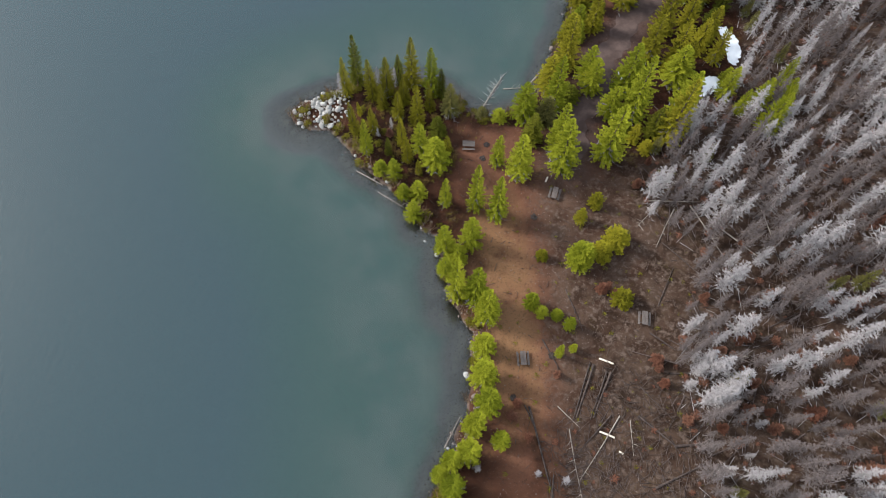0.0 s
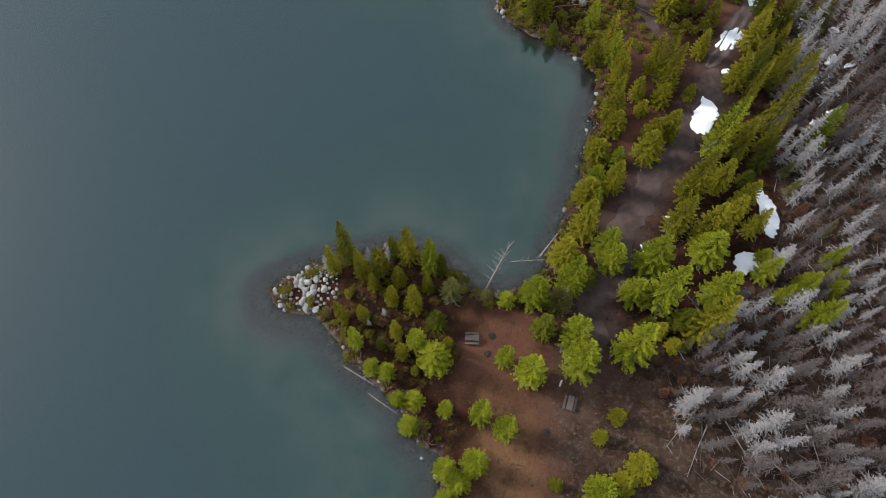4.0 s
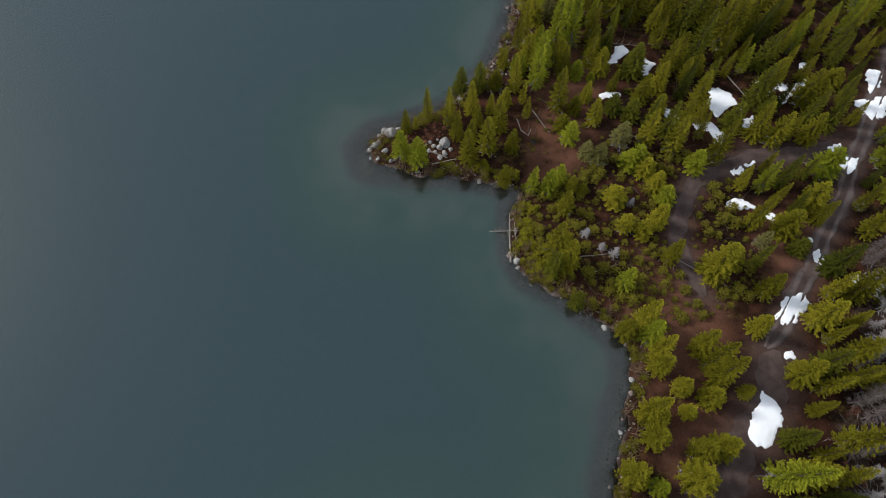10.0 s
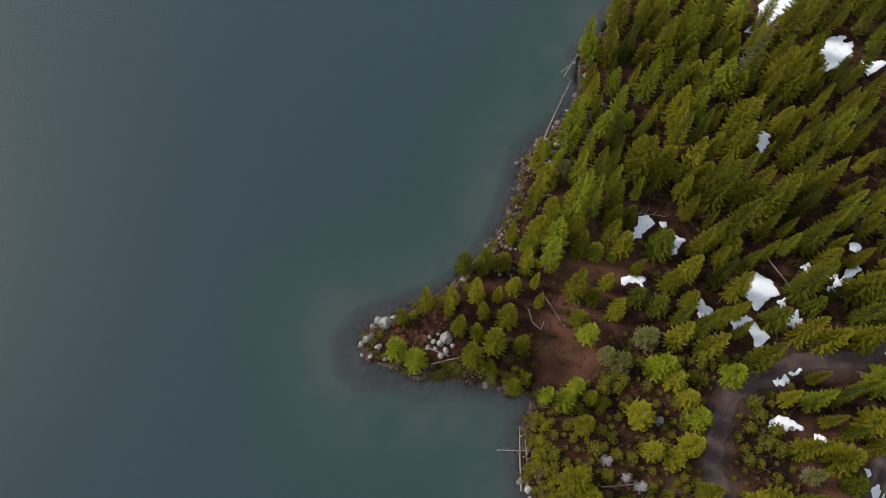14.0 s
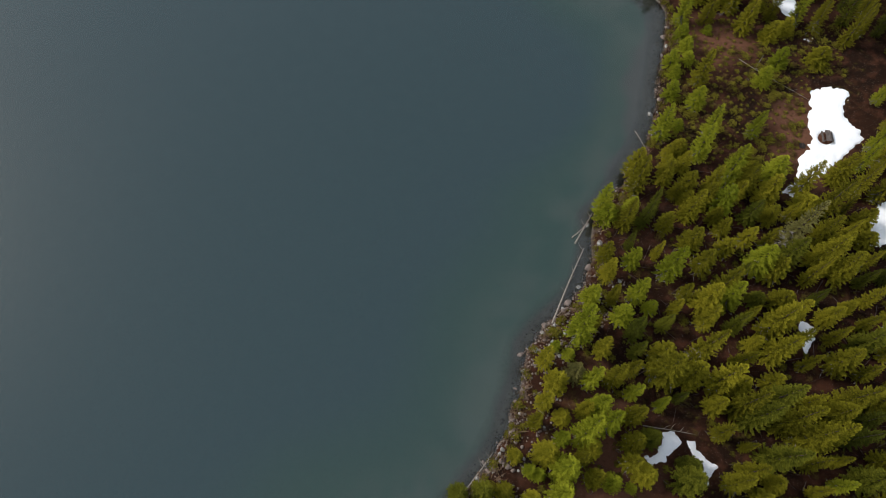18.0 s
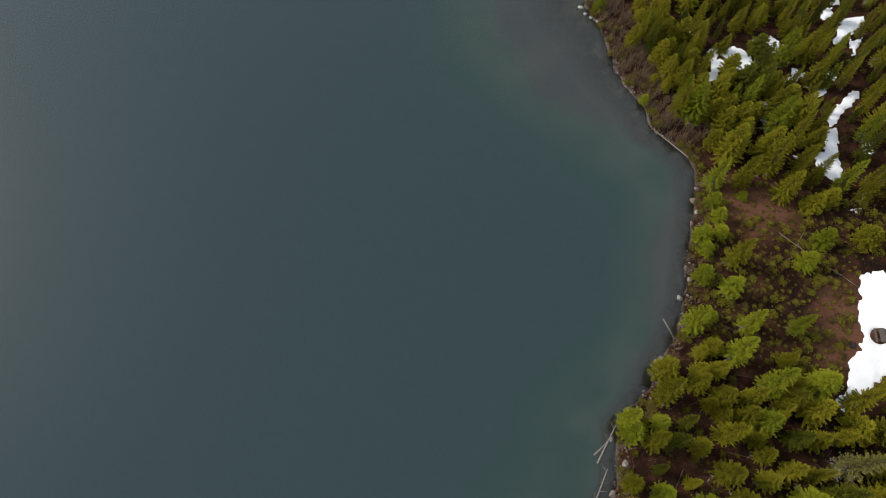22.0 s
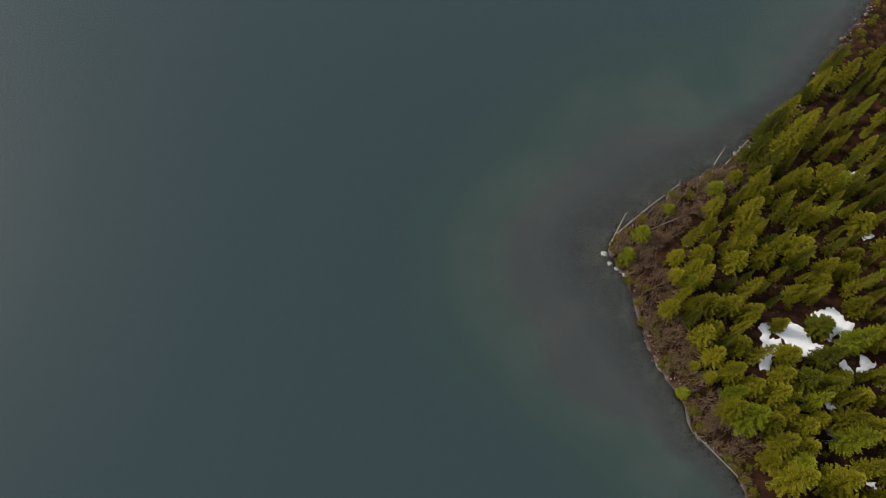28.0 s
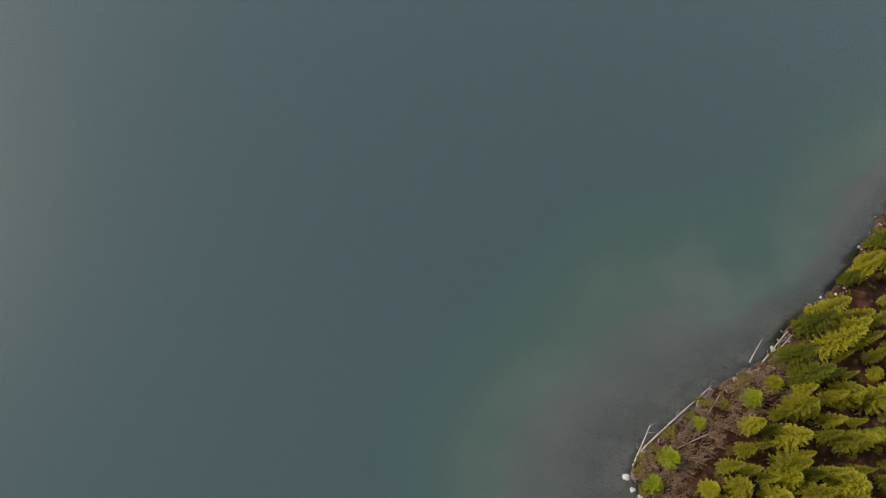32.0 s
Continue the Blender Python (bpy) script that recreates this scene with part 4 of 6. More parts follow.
grove(GREEN, [
    (50, 130.1, 8.1, 3.1), (55.2, 130.3, 6.8, 3.2), (11.5, 130.7, 5.5, 2.2), (7.8, 130.7, 8.5, 3.1), (31.5, 130.8, 8.5, 2.8), (47.4, 131.1, 8.7, 2.9), (5.5, 132.3, 5.7, 2), (3, 133.1, 6.7, 2.2),
    (37.5, 133.4, 6.9, 2.5), (19.4, 134, 3.8, 2.7), (9.6, 134.2, 7.5, 2.9), (-4.7, 134.7, 5.5, 1.8), (24.3, 135, 6.2, 2.4), (6.5, 135.2, 5.5, 1.8), (-3.2, 135.3, 3.1, 1.1), (1.7, 135.8, 6.7, 1.6),
    (57.1, 136.2, 5.8, 3.3), (34.3, 136.2, 4.7, 2.5), (55.8, 136.8, 7.5, 3.6), (-1.3, 137, 8.1, 1.9), (21.5, 137.2, 3.6, 2.4), (2.3, 137.2, 7.4, 1.8), (40.1, 137.2, 8, 2.9), (5.6, 137.8, 7.5, 2.4),
])
grove(GREEN, [
    (18.9, 137.9, 9.8, 2.9),
])
grove(LIME, [
    (26.1, 108.2, 6.6, 2.6), (33.1, 120.8, 4.7, 3.2), (65.3, 121.1, 4.7, 4.4), (16.7, 123.3, 6.6, 2.8), (14.2, 123.9, 6.8, 2), (56.5, 124.9, 6.3, 4.4), (18.4, 125, 4.8, 2.3), (38.2, 126.1, 5.2, 3.3),
    (29.9, 127.3, 5.2, 3.5), (28.7, 127.3, 4.2, 3.2), (-2.8, 128.7, 7.5, 3.1), (-5.4, 130.1, 6.8, 3), (20.4, 132, 5.4, 2.9),
])
grove(DARK, [
    (19.5, 105.9, 5.2, 2.3), (54.5, 109.8, 8.8, 3.5), (16.5, 110.7, 6.5, 2.8), (50.8, 112.9, 3.2, 3), (44.8, 133.3, 5.7, 3.4), (50, 135, 4.6, 2.6), (30, 135.7, 4.7, 3), (27.4, 136.9, 4.2, 2.8),
    (48.6, 137.2, 8.8, 3.4),
])
grove(GREYISH, [
    (45.9, 113.8, 4.5, 2.2), (24.3, 128.2, 5, 2.9), (22.7, 129.1, 4, 2.4), (28, 131.3, 5.5, 3.2),
])
# long shore, south
grove(GREEN, [
    (50.3, 138.5, 8.5, 3.4), (31.8, 138.7, 6.4, 2.8), (10.8, 138.9, 4.5, 2.3), (23.5, 139.2, 5, 2), (61, 140, 3.8, 3.2), (34.4, 140.3, 7, 2.9), (52.9, 141.4, 5.5, 2.7), (39.1, 142.2, 5.4, 2.3),
    (9.5, 142.8, 4.3, 2.5), (41.1, 143.7, 4, 2.6), (36.3, 143.7, 7.8, 2.6), (20.2, 144.2, 7.1, 2.5), (26.4, 144.7, 5.8, 3), (38.1, 144.9, 7.8, 2.6), (24.6, 146.1, 7.4, 2.4), (19, 146.5, 6.7, 2),
    (10.9, 147, 5.3, 2), (14.6, 147.2, 7, 3.4), (20.1, 147.9, 4.5, 3), (25.2, 148.3, 6.5, 2.8), (46.6, 148.6, 11, 3.4), (45.2, 148.6, 11, 3.4), (43.2, 150.5, 11.8, 3.3), (48.9, 151.5, 7.9, 3.7),
])
grove(GREEN, [
    (25.4, 151.6, 8.2, 2.6), (17, 151.6, 3.5, 2.4), (19.8, 152.4, 6.1, 2.3), (38.2, 152.6, 11.1, 3), (35.7, 152.9, 6.1, 2.6), (54.8, 153, 8.5, 3.4), (51.2, 153.1, 10, 3.4), (39, 155.2, 5.5, 3.1),
    (43.1, 155.7, 5.3, 2.6), (36.3, 155.7, 11.8, 3.3), (16.5, 156.1, 5.2, 3.2), (33.1, 156.5, 8.5, 3.7), (30.1, 157.1, 10.1, 4.6), (51.7, 157.9, 7.5, 3.3), (39.8, 158.3, 7.3, 2.4), (30, 159.4, 6.9, 3.1),
    (43.8, 159.4, 9.4, 3.3), (34.8, 159.6, 11.9, 2.8), (41.8, 160.8, 5, 2.2), (44.2, 162.8, 9.8, 3.4), (46.2, 163.9, 9.5, 3.5), (51.8, 164.1, 6, 2.6),
])
grove(LIME, [
    (15.8, 142.5, 9.7, 2.9), (24.8, 143.3, 1.7, 1.5), (22.4, 143.9, 4, 2.5), (13.6, 144.8, 5.2, 1.8), (16.7, 145.2, 9.1, 3.7), (12.7, 145.3, 4.9, 1.8), (16.7, 149, 7, 2.1), (19.2, 149.2, 13.5, 3.3),
    (22.1, 150.4, 11.7, 2.8), (21.3, 152.7, 9.4, 3), (20.7, 156.1, 8.9, 2.4), (18.5, 159.9, 3.4, 1.8), (16.9, 160.9, 4.4, 1.5), (20, 162.6, 11.7, 3.7), (25.9, 164.9, 5.7, 3.1),
])
grove(DARK, [
    (3.9, 142.7, 6, 2.6), (6.9, 142.9, 6.2, 2.7), (31.2, 144, 7, 3.8), (51, 144.1, 8.2, 3.4), (31.9, 145.6, 4.3, 3), (41.1, 146.5, 11, 3.4), (27.4, 149, 5.2, 2.7), (39.6, 151.1, 10.5, 3.3),
    (42.6, 153.4, 11, 3.4), (55.2, 160.3, 7.2, 3.1),
])
grove(GREYISH, [
    (19.1, 157.3, 4.4, 2.9),
])
# long shore, middle
grove(GREEN, [
    (54.8, 165.5, 3.8, 2), (46.7, 166.5, 4.3, 3.4), (36.7, 166.6, 8.7, 3.5), (39, 168.4, 9, 3), (54.7, 170.4, 8.4, 3.5), (46.2, 170.8, 6.2, 3.4), (24.7, 171.3, 7.1, 2.4), (37.3, 172.1, 6.2, 3),
    (52.4, 172.2, 9.2, 4), (24.6, 174, 6.2, 2.4), (55.6, 174, 6, 2.6), (40.7, 174.4, 4.6, 2.7), (59.6, 175.1, 3.6, 3.1), (36, 175.3, 6.9, 3.3), (43.6, 175.6, 5.5, 2.4), (53.9, 176.2, 7.2, 3.2),
    (40.9, 177.4, 4.7, 2.4), (59.8, 178, 5, 3.1), (33.3, 178.4, 5.3, 2.5), (47.7, 179.2, 4.7, 2.6), (40.4, 179.3, 4.2, 2.4), (36.6, 180, 8.5, 2.9), (55.1, 180.2, 10.2, 3.4), (52.7, 180.5, 4.4, 4.2),
])
grove(GREEN, [
    (39.3, 182.1, 6.1, 2.9), (36.8, 182.4, 3.7, 2.4), (47.9, 182.6, 6.9, 3.6), (43.7, 182.9, 5.4, 2.3), (35.6, 183.6, 3.8, 2.1), (53, 183.7, 8.1, 2.8), (45.1, 184.2, 7.1, 3.1), (40.5, 184.4, 7.2, 2.6),
    (37, 184.6, 5.8, 3), (30, 185, 9.4, 3.1), (58.2, 185.4, 7.8, 3.4), (46, 185.9, 5.3, 3.1), (34.4, 186.3, 6, 2.7), (30.3, 188.2, 6.9, 3.2), (37.2, 188.2, 5.2, 2.5), (34.7, 188.3, 4.6, 2.1),
    (46.4, 189.5, 3.8, 2.2),
])
grove(LIME, [
    (29.7, 166, 4.1, 2.1), (39.5, 166.7, 7.8, 3.3), (21.9, 167.7, 7, 2.8), (28, 167.8, 8.1, 2.7), (32.6, 171.2, 9.5, 3.3), (44.6, 171.8, 7.7, 3.9), (28, 172.9, 5.8, 2.6), (25.4, 180.4, 4.6, 3.5),
    (41.3, 181.3, 7.3, 3.5), (28.9, 181.4, 4.6, 2.4), (25, 181.9, 8.5, 2.7), (43.2, 185.9, 9.4, 3.3), (49.6, 186.1, 6.2, 3.7),
])
grove(DARK, [
    (43.7, 167, 3.3, 2.5), (48.3, 172.6, 8, 3.4), (44.9, 179.3, 6.6, 2.6),
])
grove(GREYISH, [
    (49.8, 175.8, 11.7, 3.2),
])
# brushy clearing
grove(GREEN, [
    (35.5, 190.6, 3.8, 1.9), (37.3, 191.4, 3.6, 2.7), (42.1, 204.1, 8, 3), (60.8, 206.9, 3.9, 3.7), (54.4, 212.2, 4.3, 3.1), (57.2, 213.3, 3.6, 2.8), (50.7, 214.4, 7.6, 3.2), (45.4, 217, 7.6, 2.7),
    (54.3, 219.2, 6.4, 2.8), (49.3, 221.3, 7.7, 4.1), (44.1, 221.5, 8.4, 4.2), (56.6, 222.4, 5.6, 3.2), (42.4, 223.7, 4.2, 2.7),
])
grove(LIME, [
    (39.7, 190.3, 8.3, 3.2), (48.4, 193.9, 6.2, 2.2), (42.1, 194.1, 7.6, 2.6), (35.1, 194.7, 8, 3.2), (37.8, 195.8, 2.5, 2), (40.9, 199.7, 5.3, 3), (37.6, 201.9, 4.2, 2.8), (51.7, 203.3, 4.2, 3),
    (38.8, 206, 2.7, 2.5), (54.7, 206.6, 4.4, 3), (38.6, 208.1, 4, 2.9), (41.2, 208.6, 2.6, 2.4), (41.4, 211.2, 3.1, 2.4), (40.9, 213.5, 3.4, 2.6), (45.3, 214.5, 1.7, 1.6), (41.2, 216.8, 7.9, 2.8),
    (45.7, 223.4, 4.9, 3.8),
])
# cape, south flank
grove(GREEN, [
    (47.1, 225.3, 4.3, 2.8), (43.6, 225.8, 6.6, 3.3), (55.1, 227.3, 7.5, 3.3), (46.8, 227.7, 4.9, 3.2), (42.9, 228.2, 5.1, 3.3), (51.7, 228.4, 7.4, 3.4), (49.4, 228.8, 3.2, 2.5), (45.2, 229.7, 4.1, 3.2),
    (38, 229.8, 6.8, 3.1), (55.2, 231.5, 3.3, 3.1), (43.6, 231.9, 6.7, 3.2), (41, 232.9, 5.6, 3), (52.8, 233.8, 3.8, 3.1), (58.7, 234, 6.2, 3), (45.5, 234.3, 4.3, 3), (36.5, 234.3, 3.3, 1.8),
    (38.8, 234.7, 6.6, 3.2), (34.8, 235.8, 2.4, 1.6), (37, 236.8, 5.1, 2.9), (46.7, 237, 4.4, 3.2), (40.7, 238.3, 4.1, 3), (58.7, 239.2, 6.2, 3.5), (36, 239.5, 5.4, 3.3), (37.5, 240.5, 4.6, 2.9),
])
grove(GREEN, [
    (46.4, 241.1, 4, 2), (42.2, 242.4, 6, 3), (57, 243.4, 4.5, 2.9), (32.2, 243.5, 4.9, 2.7), (39.9, 243.6, 5.4, 3.3), (37.3, 243.8, 5.5, 3.3), (35.5, 243.9, 5.6, 2.5), (49, 245.4, 4.8, 2.4),
    (53, 247, 3.3, 3.1), (37.2, 248, 5.5, 2.6), (33.9, 248.4, 2.8, 2.5), (56.9, 248.4, 4.1, 3.2), (53.5, 248.9, 5.5, 2.5), (36.1, 249.3, 4.4, 2.5),
])
grove(LIME, [
    (51.7, 226.2, 8.4, 3.6), (39.8, 228.6, 8.4, 4), (33.2, 232.4, 1.9, 1.8), (54.9, 238.5, 8, 3.3), (35.5, 247.1, 4, 2.4),
])
grove(DARK, [
    (50.1, 232.7, 7.5, 3.3), (47.9, 233.7, 6, 3.8), (50.7, 236.4, 7.2, 3.1), (51.9, 241, 3.6, 3.5),
])
# cape, north flank
grove(GREEN, [
    (41.8, 250.2, 5, 3.3), (45.8, 250.6, 7.2, 3.1), (34.2, 251.1, 3.4, 2.3), (58.8, 251.2, 3.1, 2.4), (37.8, 251.4, 3.9, 3), (50.7, 251.6, 5.7, 4.2), (43.6, 252.5, 4.6, 3.1), (43.5, 254.2, 7.7, 3),
    (39.1, 255.8, 4.5, 2), (60.9, 256.1, 4, 3.8), (51.5, 256.8, 6.3, 2.7), (54, 257.2, 4.9, 2.8), (44.7, 257.3, 7.3, 3.4), (40.4, 258.8, 5.5, 2.4), (48.4, 260.9, 3.5, 2.7), (46.4, 261.1, 7.3, 3.1),
    (56, 262, 8, 3.4), (53.1, 262.9, 5.8, 3.5), (44.9, 264.3, 2.9, 2.4), (58.6, 265.8, 2, 2), (52.6, 269.4, 9.8, 3.4), (54.5, 271.1, 8.2, 3.4), (56.6, 272.9, 6.8, 3), (62.3, 273.7, 4.2, 2),
])
grove(GREEN, [
    (53, 273.9, 8.5, 3.4), (60.2, 280.3, 6, 2.6), (64.6, 282, 7, 3), (61.6, 282.2, 4.8, 2.1),
])
grove(LIME, [
    (27.6, 251.8, 2.6, 2.4), (29.8, 254.7, 3.8, 2.7), (34.5, 259.2, 2, 1.9), (41.7, 262.4, 2.8, 2.7), (59, 262.8, 4.5, 3.3),
])
grove(DARK, [
    (46.5, 252.8, 4.8, 2.1), (48.6, 265.2, 8.5, 3.4), (47.7, 267.8, 8, 3.4), (51, 272.1, 7.8, 3.4), (58.5, 279.4, 4.5, 2), (63.9, 285, 6.5, 2.8),
])
plant(BROAD[0], 19.6, 34.2, 5.4, 1.05)

# ---- the burnt stand: grey snags with a few rusty and green survivors ----
def scatter(ring, gap, tries, seed, ok=None):
    """Random places inside a ring of the plan, no two closer than gap."""
    rs = np.random.RandomState(seed)
    R = np.array(ring, float)
    lo, hi = R.min(0), R.max(0)
    px, py = rs.uniform(lo[0], hi[0], tries), rs.uniform(lo[1], hi[1], tries)
    hit = inside(R, px, py)
    got, cells = [], {}
    for x, y in zip(px[hit].tolist(), py[hit].tolist()):
        i, j = int(x // gap), int(y // gap)
        near = [q for a in (-1, 0, 1) for b in (-1, 0, 1) for q in cells.get((i + a, j + b), ())]
        if all((x - a) ** 2 + (y - b) ** 2 > gap * gap for a, b in near) and (ok is None or ok(x, y)):
            got.append((x, y))
            cells.setdefault((i, j), []).append((x, y))
    return got


def clear_of_trees(gap):
    return lambda x, y: all((x - a) ** 2 + (y - b) ** 2 > gap * gap for a, b in STOOD)


def joined(name, copies, material, label, category):
    """Many copies of model meshes as one mesh: (mesh, matrix) pairs, for what stands too thick to count."""
    cos, tris, base = [], [], 0
    for me, m in copies:
        n = len(me.vertices)
        co = np.empty(n * 3, np.float32)
        me.vertices.foreach_get("co", co)
        co = co.reshape(-1, 3)
        M = np.array(m)
        cos.append(co @ M[:3, :3].T + M[:3, 3])
        me.calc_loop_triangles()
        t = np.empty(len(me.loop_triangles) * 3, np.int32)
        me.loop_triangles.foreach_get("vertices", t)
        tris.append(t + base)
        base += n
    co, tr = np.concatenate(cos), np.concatenate(tris)
    me = bpy.data.meshes.new(name)
    me.vertices.add(len(co))
    me.vertices.foreach_set("co", co.astype(np.float32).ravel())
    me.loops.add(len(tr))
    me.loops.foreach_set("vertex_index", tr)
    me.polygons.add(len(tr) // 3)
    me.polygons.foreach_set("loop_start", np.arange(0, len(tr), 3, dtype=np.int32))
    me.update()
    me.validate()
    me.materials.append(material)
    tagged(part(name, me, None), label, category, kind="stuff")


rng = random.Random(5)
for x, y in ((9.2, 13.2), (22.3, 30.0), (24.7, 28.8), (28.6, 18.8), (41.3, 10.8), (38.7, 13.4), (39.3, 22.2), (52.5, 19.2), (31.5, 50.1), (29.2, 46.2), (37.1, 56.6), (10.0, 14.8), (11.2, 10.5), (-7.5, 56.3), (15.4, 18.4), (28.4, 19.9), (29.0, 16.9), (31.1, 12.2), (35.2, 11.1), (36.5, 20.8), (40.5, 22.6), (23.3, 30.4), (24.0, 29.5)):
    plant(RUSTY[0], x, y, rng.uniform(1.8, 2.6), rng.uniform(0.9, 1.2))
stand = sorted(scatter(BURNT, 1.8, 7500, 6, clear_of_trees(1.3)), key=lambda p: p[0] + 0.15 * abs(p[1] - 40))
thick = {True: [], False: []}
for k, (x, y) in enumerate(stand):
    u = rng.random()
    if u < 0.05 and k < 330:
        plant(RUSTY[0], x, y, rng.uniform(2.0, 4.2), rng.uniform(0.8, 1.1))
    elif u < 0.09 and k < 300:
        plant(TALL[3], x, y, rng.uniform(4, 7))
    else:
        model = DEAD[(3 if u < 0.5 else 0) if waves(x, y, 14, 61) > -0.05 and u < 0.72 else 1 if u < 0.62 else 2]
        h, girth = rng.uniform(5.5, 10.5) * (0.55 if rng.random() < 0.2 else 1.0), rng.uniform(0.7, 1.15)
        if k < 330:
            plant(model, x, y, h, girth, rng.uniform(-3, 3))
        else:
            s = h / FULL[model.name]
            m = pose(x, y, height(x, y) - 0.03, rng.uniform(-4, 4), rng.uniform(-4, 4), rng.uniform(0, 360)) @ Matrix.Diagonal((s * girth, s * girth, s, 1))
            thick[model in (DEAD[0], DEAD[3])].extend((c.data, m) for c in model.children)
            STOOD.append((x, y))
for x, y in ((28.5, 120.7), (21.4, 115.9), (25.2, 112.8), (30.8, 126.4), (23.6, 113.8)):
    plant(DEAD[3], x, y, rng.uniform(2.2, 3.2), 1.5)
for x, y, h in ((34.9, 14.6, 7.5), (35.9, 15.6, 7.0), (37.2, 16.7, 7.5), (33.1, 18.3, 5.0), (34.2, 19.8, 5.5), (4.6, 6.8, 2.2), (15.4, 5.3, 2.4), (12.0, 6.1, 2.0)):
    plant(DEAD[3], x, y, h, 1.35)
joined("thick_dead_stand", thick[True], M_GREY, "thick stand of bleached dead conifers", "dead trees")
joined("thick_brown_stand", thick[False], M_GREY_MID, "thick stand of brown-grey dead conifers", "dead trees")

# ---- denser woods between the trees that stand out ----
def in_snow(x, y):
    qx, qy = np.array([x, x - 1.5, x + 1.2, x, x, x - 2]), np.array([y, y, y, y + 1.2, y - 2.0, y - 2])
    return any(abs(x - r[0][0]) < 25 and abs(y - r[0][1]) < 25 and inside(np.array(r), qx, qy).any() for r in SNOW)


def in_clearing(x, y):
    return any(((x - cx) / rx) ** 2 + ((y - cy) / ry) ** 2 < 1.1 for cx, cy, rx, ry in CLEARINGS)


def woods(ring, gap, lo, hi, seed, tries=1500, bank=2.0):
    rng = random.Random(seed)
    free = clear_of_trees(gap)
    ok = lambda x, y: inland_by(x, y) > bank and lookup(TABLES[2], x, y) > 1.5 and free(x, y) and not in_snow(x, y) and not in_clearing(x, y)
    for x, y in scatter(ring, gap, tries, seed, ok):
        h = rng.uniform(lo, hi)
        grove(rng.choice((GREEN, GREEN, GREEN, GREEN, LIME, DARK, DARK)), [(x, y, h, h / rng.uniform(2.9, 4.1))])


woods([(46, 60), (56, 74), (58, 90), (66, 110), (58, 118), (46, 92), (40, 78)], 2.7, 6, 10, 201)
woods([(44, 106), (60, 118), (72, 138), (56, 130), (44, 124)], 2.8, 5, 9, 202)
woods([(6, 138), (30, 132), (50, 130), (80, 132), (84, 190), (66, 200), (58, 182), (40, 188), (26, 186), (14, 156)], 2.6, 5.0, 9, 203, 5000)
woods([(38, 218), (56, 216), (84, 200), (92, 226), (40, 226)], 2.7, 6, 10, 204)
woods([(34, 230), (92, 222), (96, 300), (66, 286), (46, 266), (32, 250)], 2.1, 3.5, 7.5, 205, 6000, 5.0)

woods([(-13, 62), (-10, 54), (-4, 48), (2, 50), (2, 60), (-8, 66)], 2.5, 3.5, 6.5, 206, 400, 1.0)
for x, y, h in ((-15.4, 64.4, 6.0), (-9.6, 65.6, 5.5), (-6.9, 66.0, 5.0), (-7.2, 57.6, 3.0), (-9.3, 56.2, 2.6)):
    plant(DEAD[0], x, y, h, 0.9)

# ---- stones ----
def rock_mesh(seed, sub=2, flat=0.7, material=None):
    bm = bmesh.new()
    bmesh.ops.create_icosphere(bm, subdivisions=sub, radius=1)
    off = Vector((seed * 7.3, seed * 3.1, seed))
    for v in bm.verts:
        n = noise.noise(v.co * 0.9 + off) * 0.45 + noise.noise(v.co * 2.3 + off) * 0.18
        v.co *= 1 + n
        v.co.z *= flat
    me = bpy.data.meshes.new("boulder")
    bm.to_mesh(me)
    bm.free()
    me.materials.append(material or M_ROCK)
    return me


ROCKS = [rock_mesh(k, 2, 0.62 + 0.08 * (k % 3)) for k in range(5)]
ROCKS_WARM = [rock_mesh(k + 9, 2, 0.6, M_ROCK_WARM) for k in range(3)]


def boulder(x, y, size, pale=True, label="", z=None):
    me = random.choice(ROCKS if pale else ROCKS_WARM)
    ob = part("boulder", me, None)
    z = max(height(x, y), -0.25) if z is None else z
    s = size / 2
    ob.matrix_basis = pose(x, y, z + s * 0.18, random.uniform(-15, 15), random.uniform(-15, 15), random.uniform(0, 360)) @ Matrix.Diagonal((s * random.uniform(0.8, 1.3), s * random.uniform(0.8, 1.1), s, 1))
    return tagged(ob, label or ("pale grey boulder at the water's edge" if pale else "brown stone on the shore"), "rock", "shore rocks")


rng = random.Random(71)
POINT_TIP = [(-23.5, 61.0), (-21.5, 58.8), (-17.0, 58.4), (-13.8, 60.5), (-14.2, 64.0), (-17.5, 65.4), (-21.5, 63.6)]
for x, y in scatter(POINT_TIP, 0.62, 1500, 72):
    boulder(x, y, rng.choice((0.35, 0.45, 0.55, 0.75, 1.1)), True, "pale boulder heaped on the rocky point")
for x, y, s in ((-15.0, 53.6, 0.7), (-13.3, 50.2, 0.7), (-2.0, 38.6, 1.1), (-3.3, 39.7, 0.8), (3.6, 18.9, 1.3), (11.6, 112.6, 1.7), (-9.6, 132.2, 1.8), (-8.0, 131.0, 1.3), (-9.0, 134.0, 1.2), (-1.2, 130.8, 1.0), (-0.4, 131.6, 1.2), (-1.0, 132.2, 0.9), (0.2, 132.6, 0.8),
                (-0.2, 130.6, 0.8), (-1.6, 131.8, 0.7), (0.3, 131.4, 0.7), (-10.3, 130.0, 0.9), (25.3, 251.0, 1.1), (26.2, 250.2, 0.9), (27.2, 249.3, 0.9), (24.8, 252.4, 0.8), (-8.0, 70.5, 0.9), (-13.5, 68.3, 0.8), (21.0, 170.0, 1.0), (14.5, 160.8, 1.2)):
    boulder(x, y, s * 0.68)
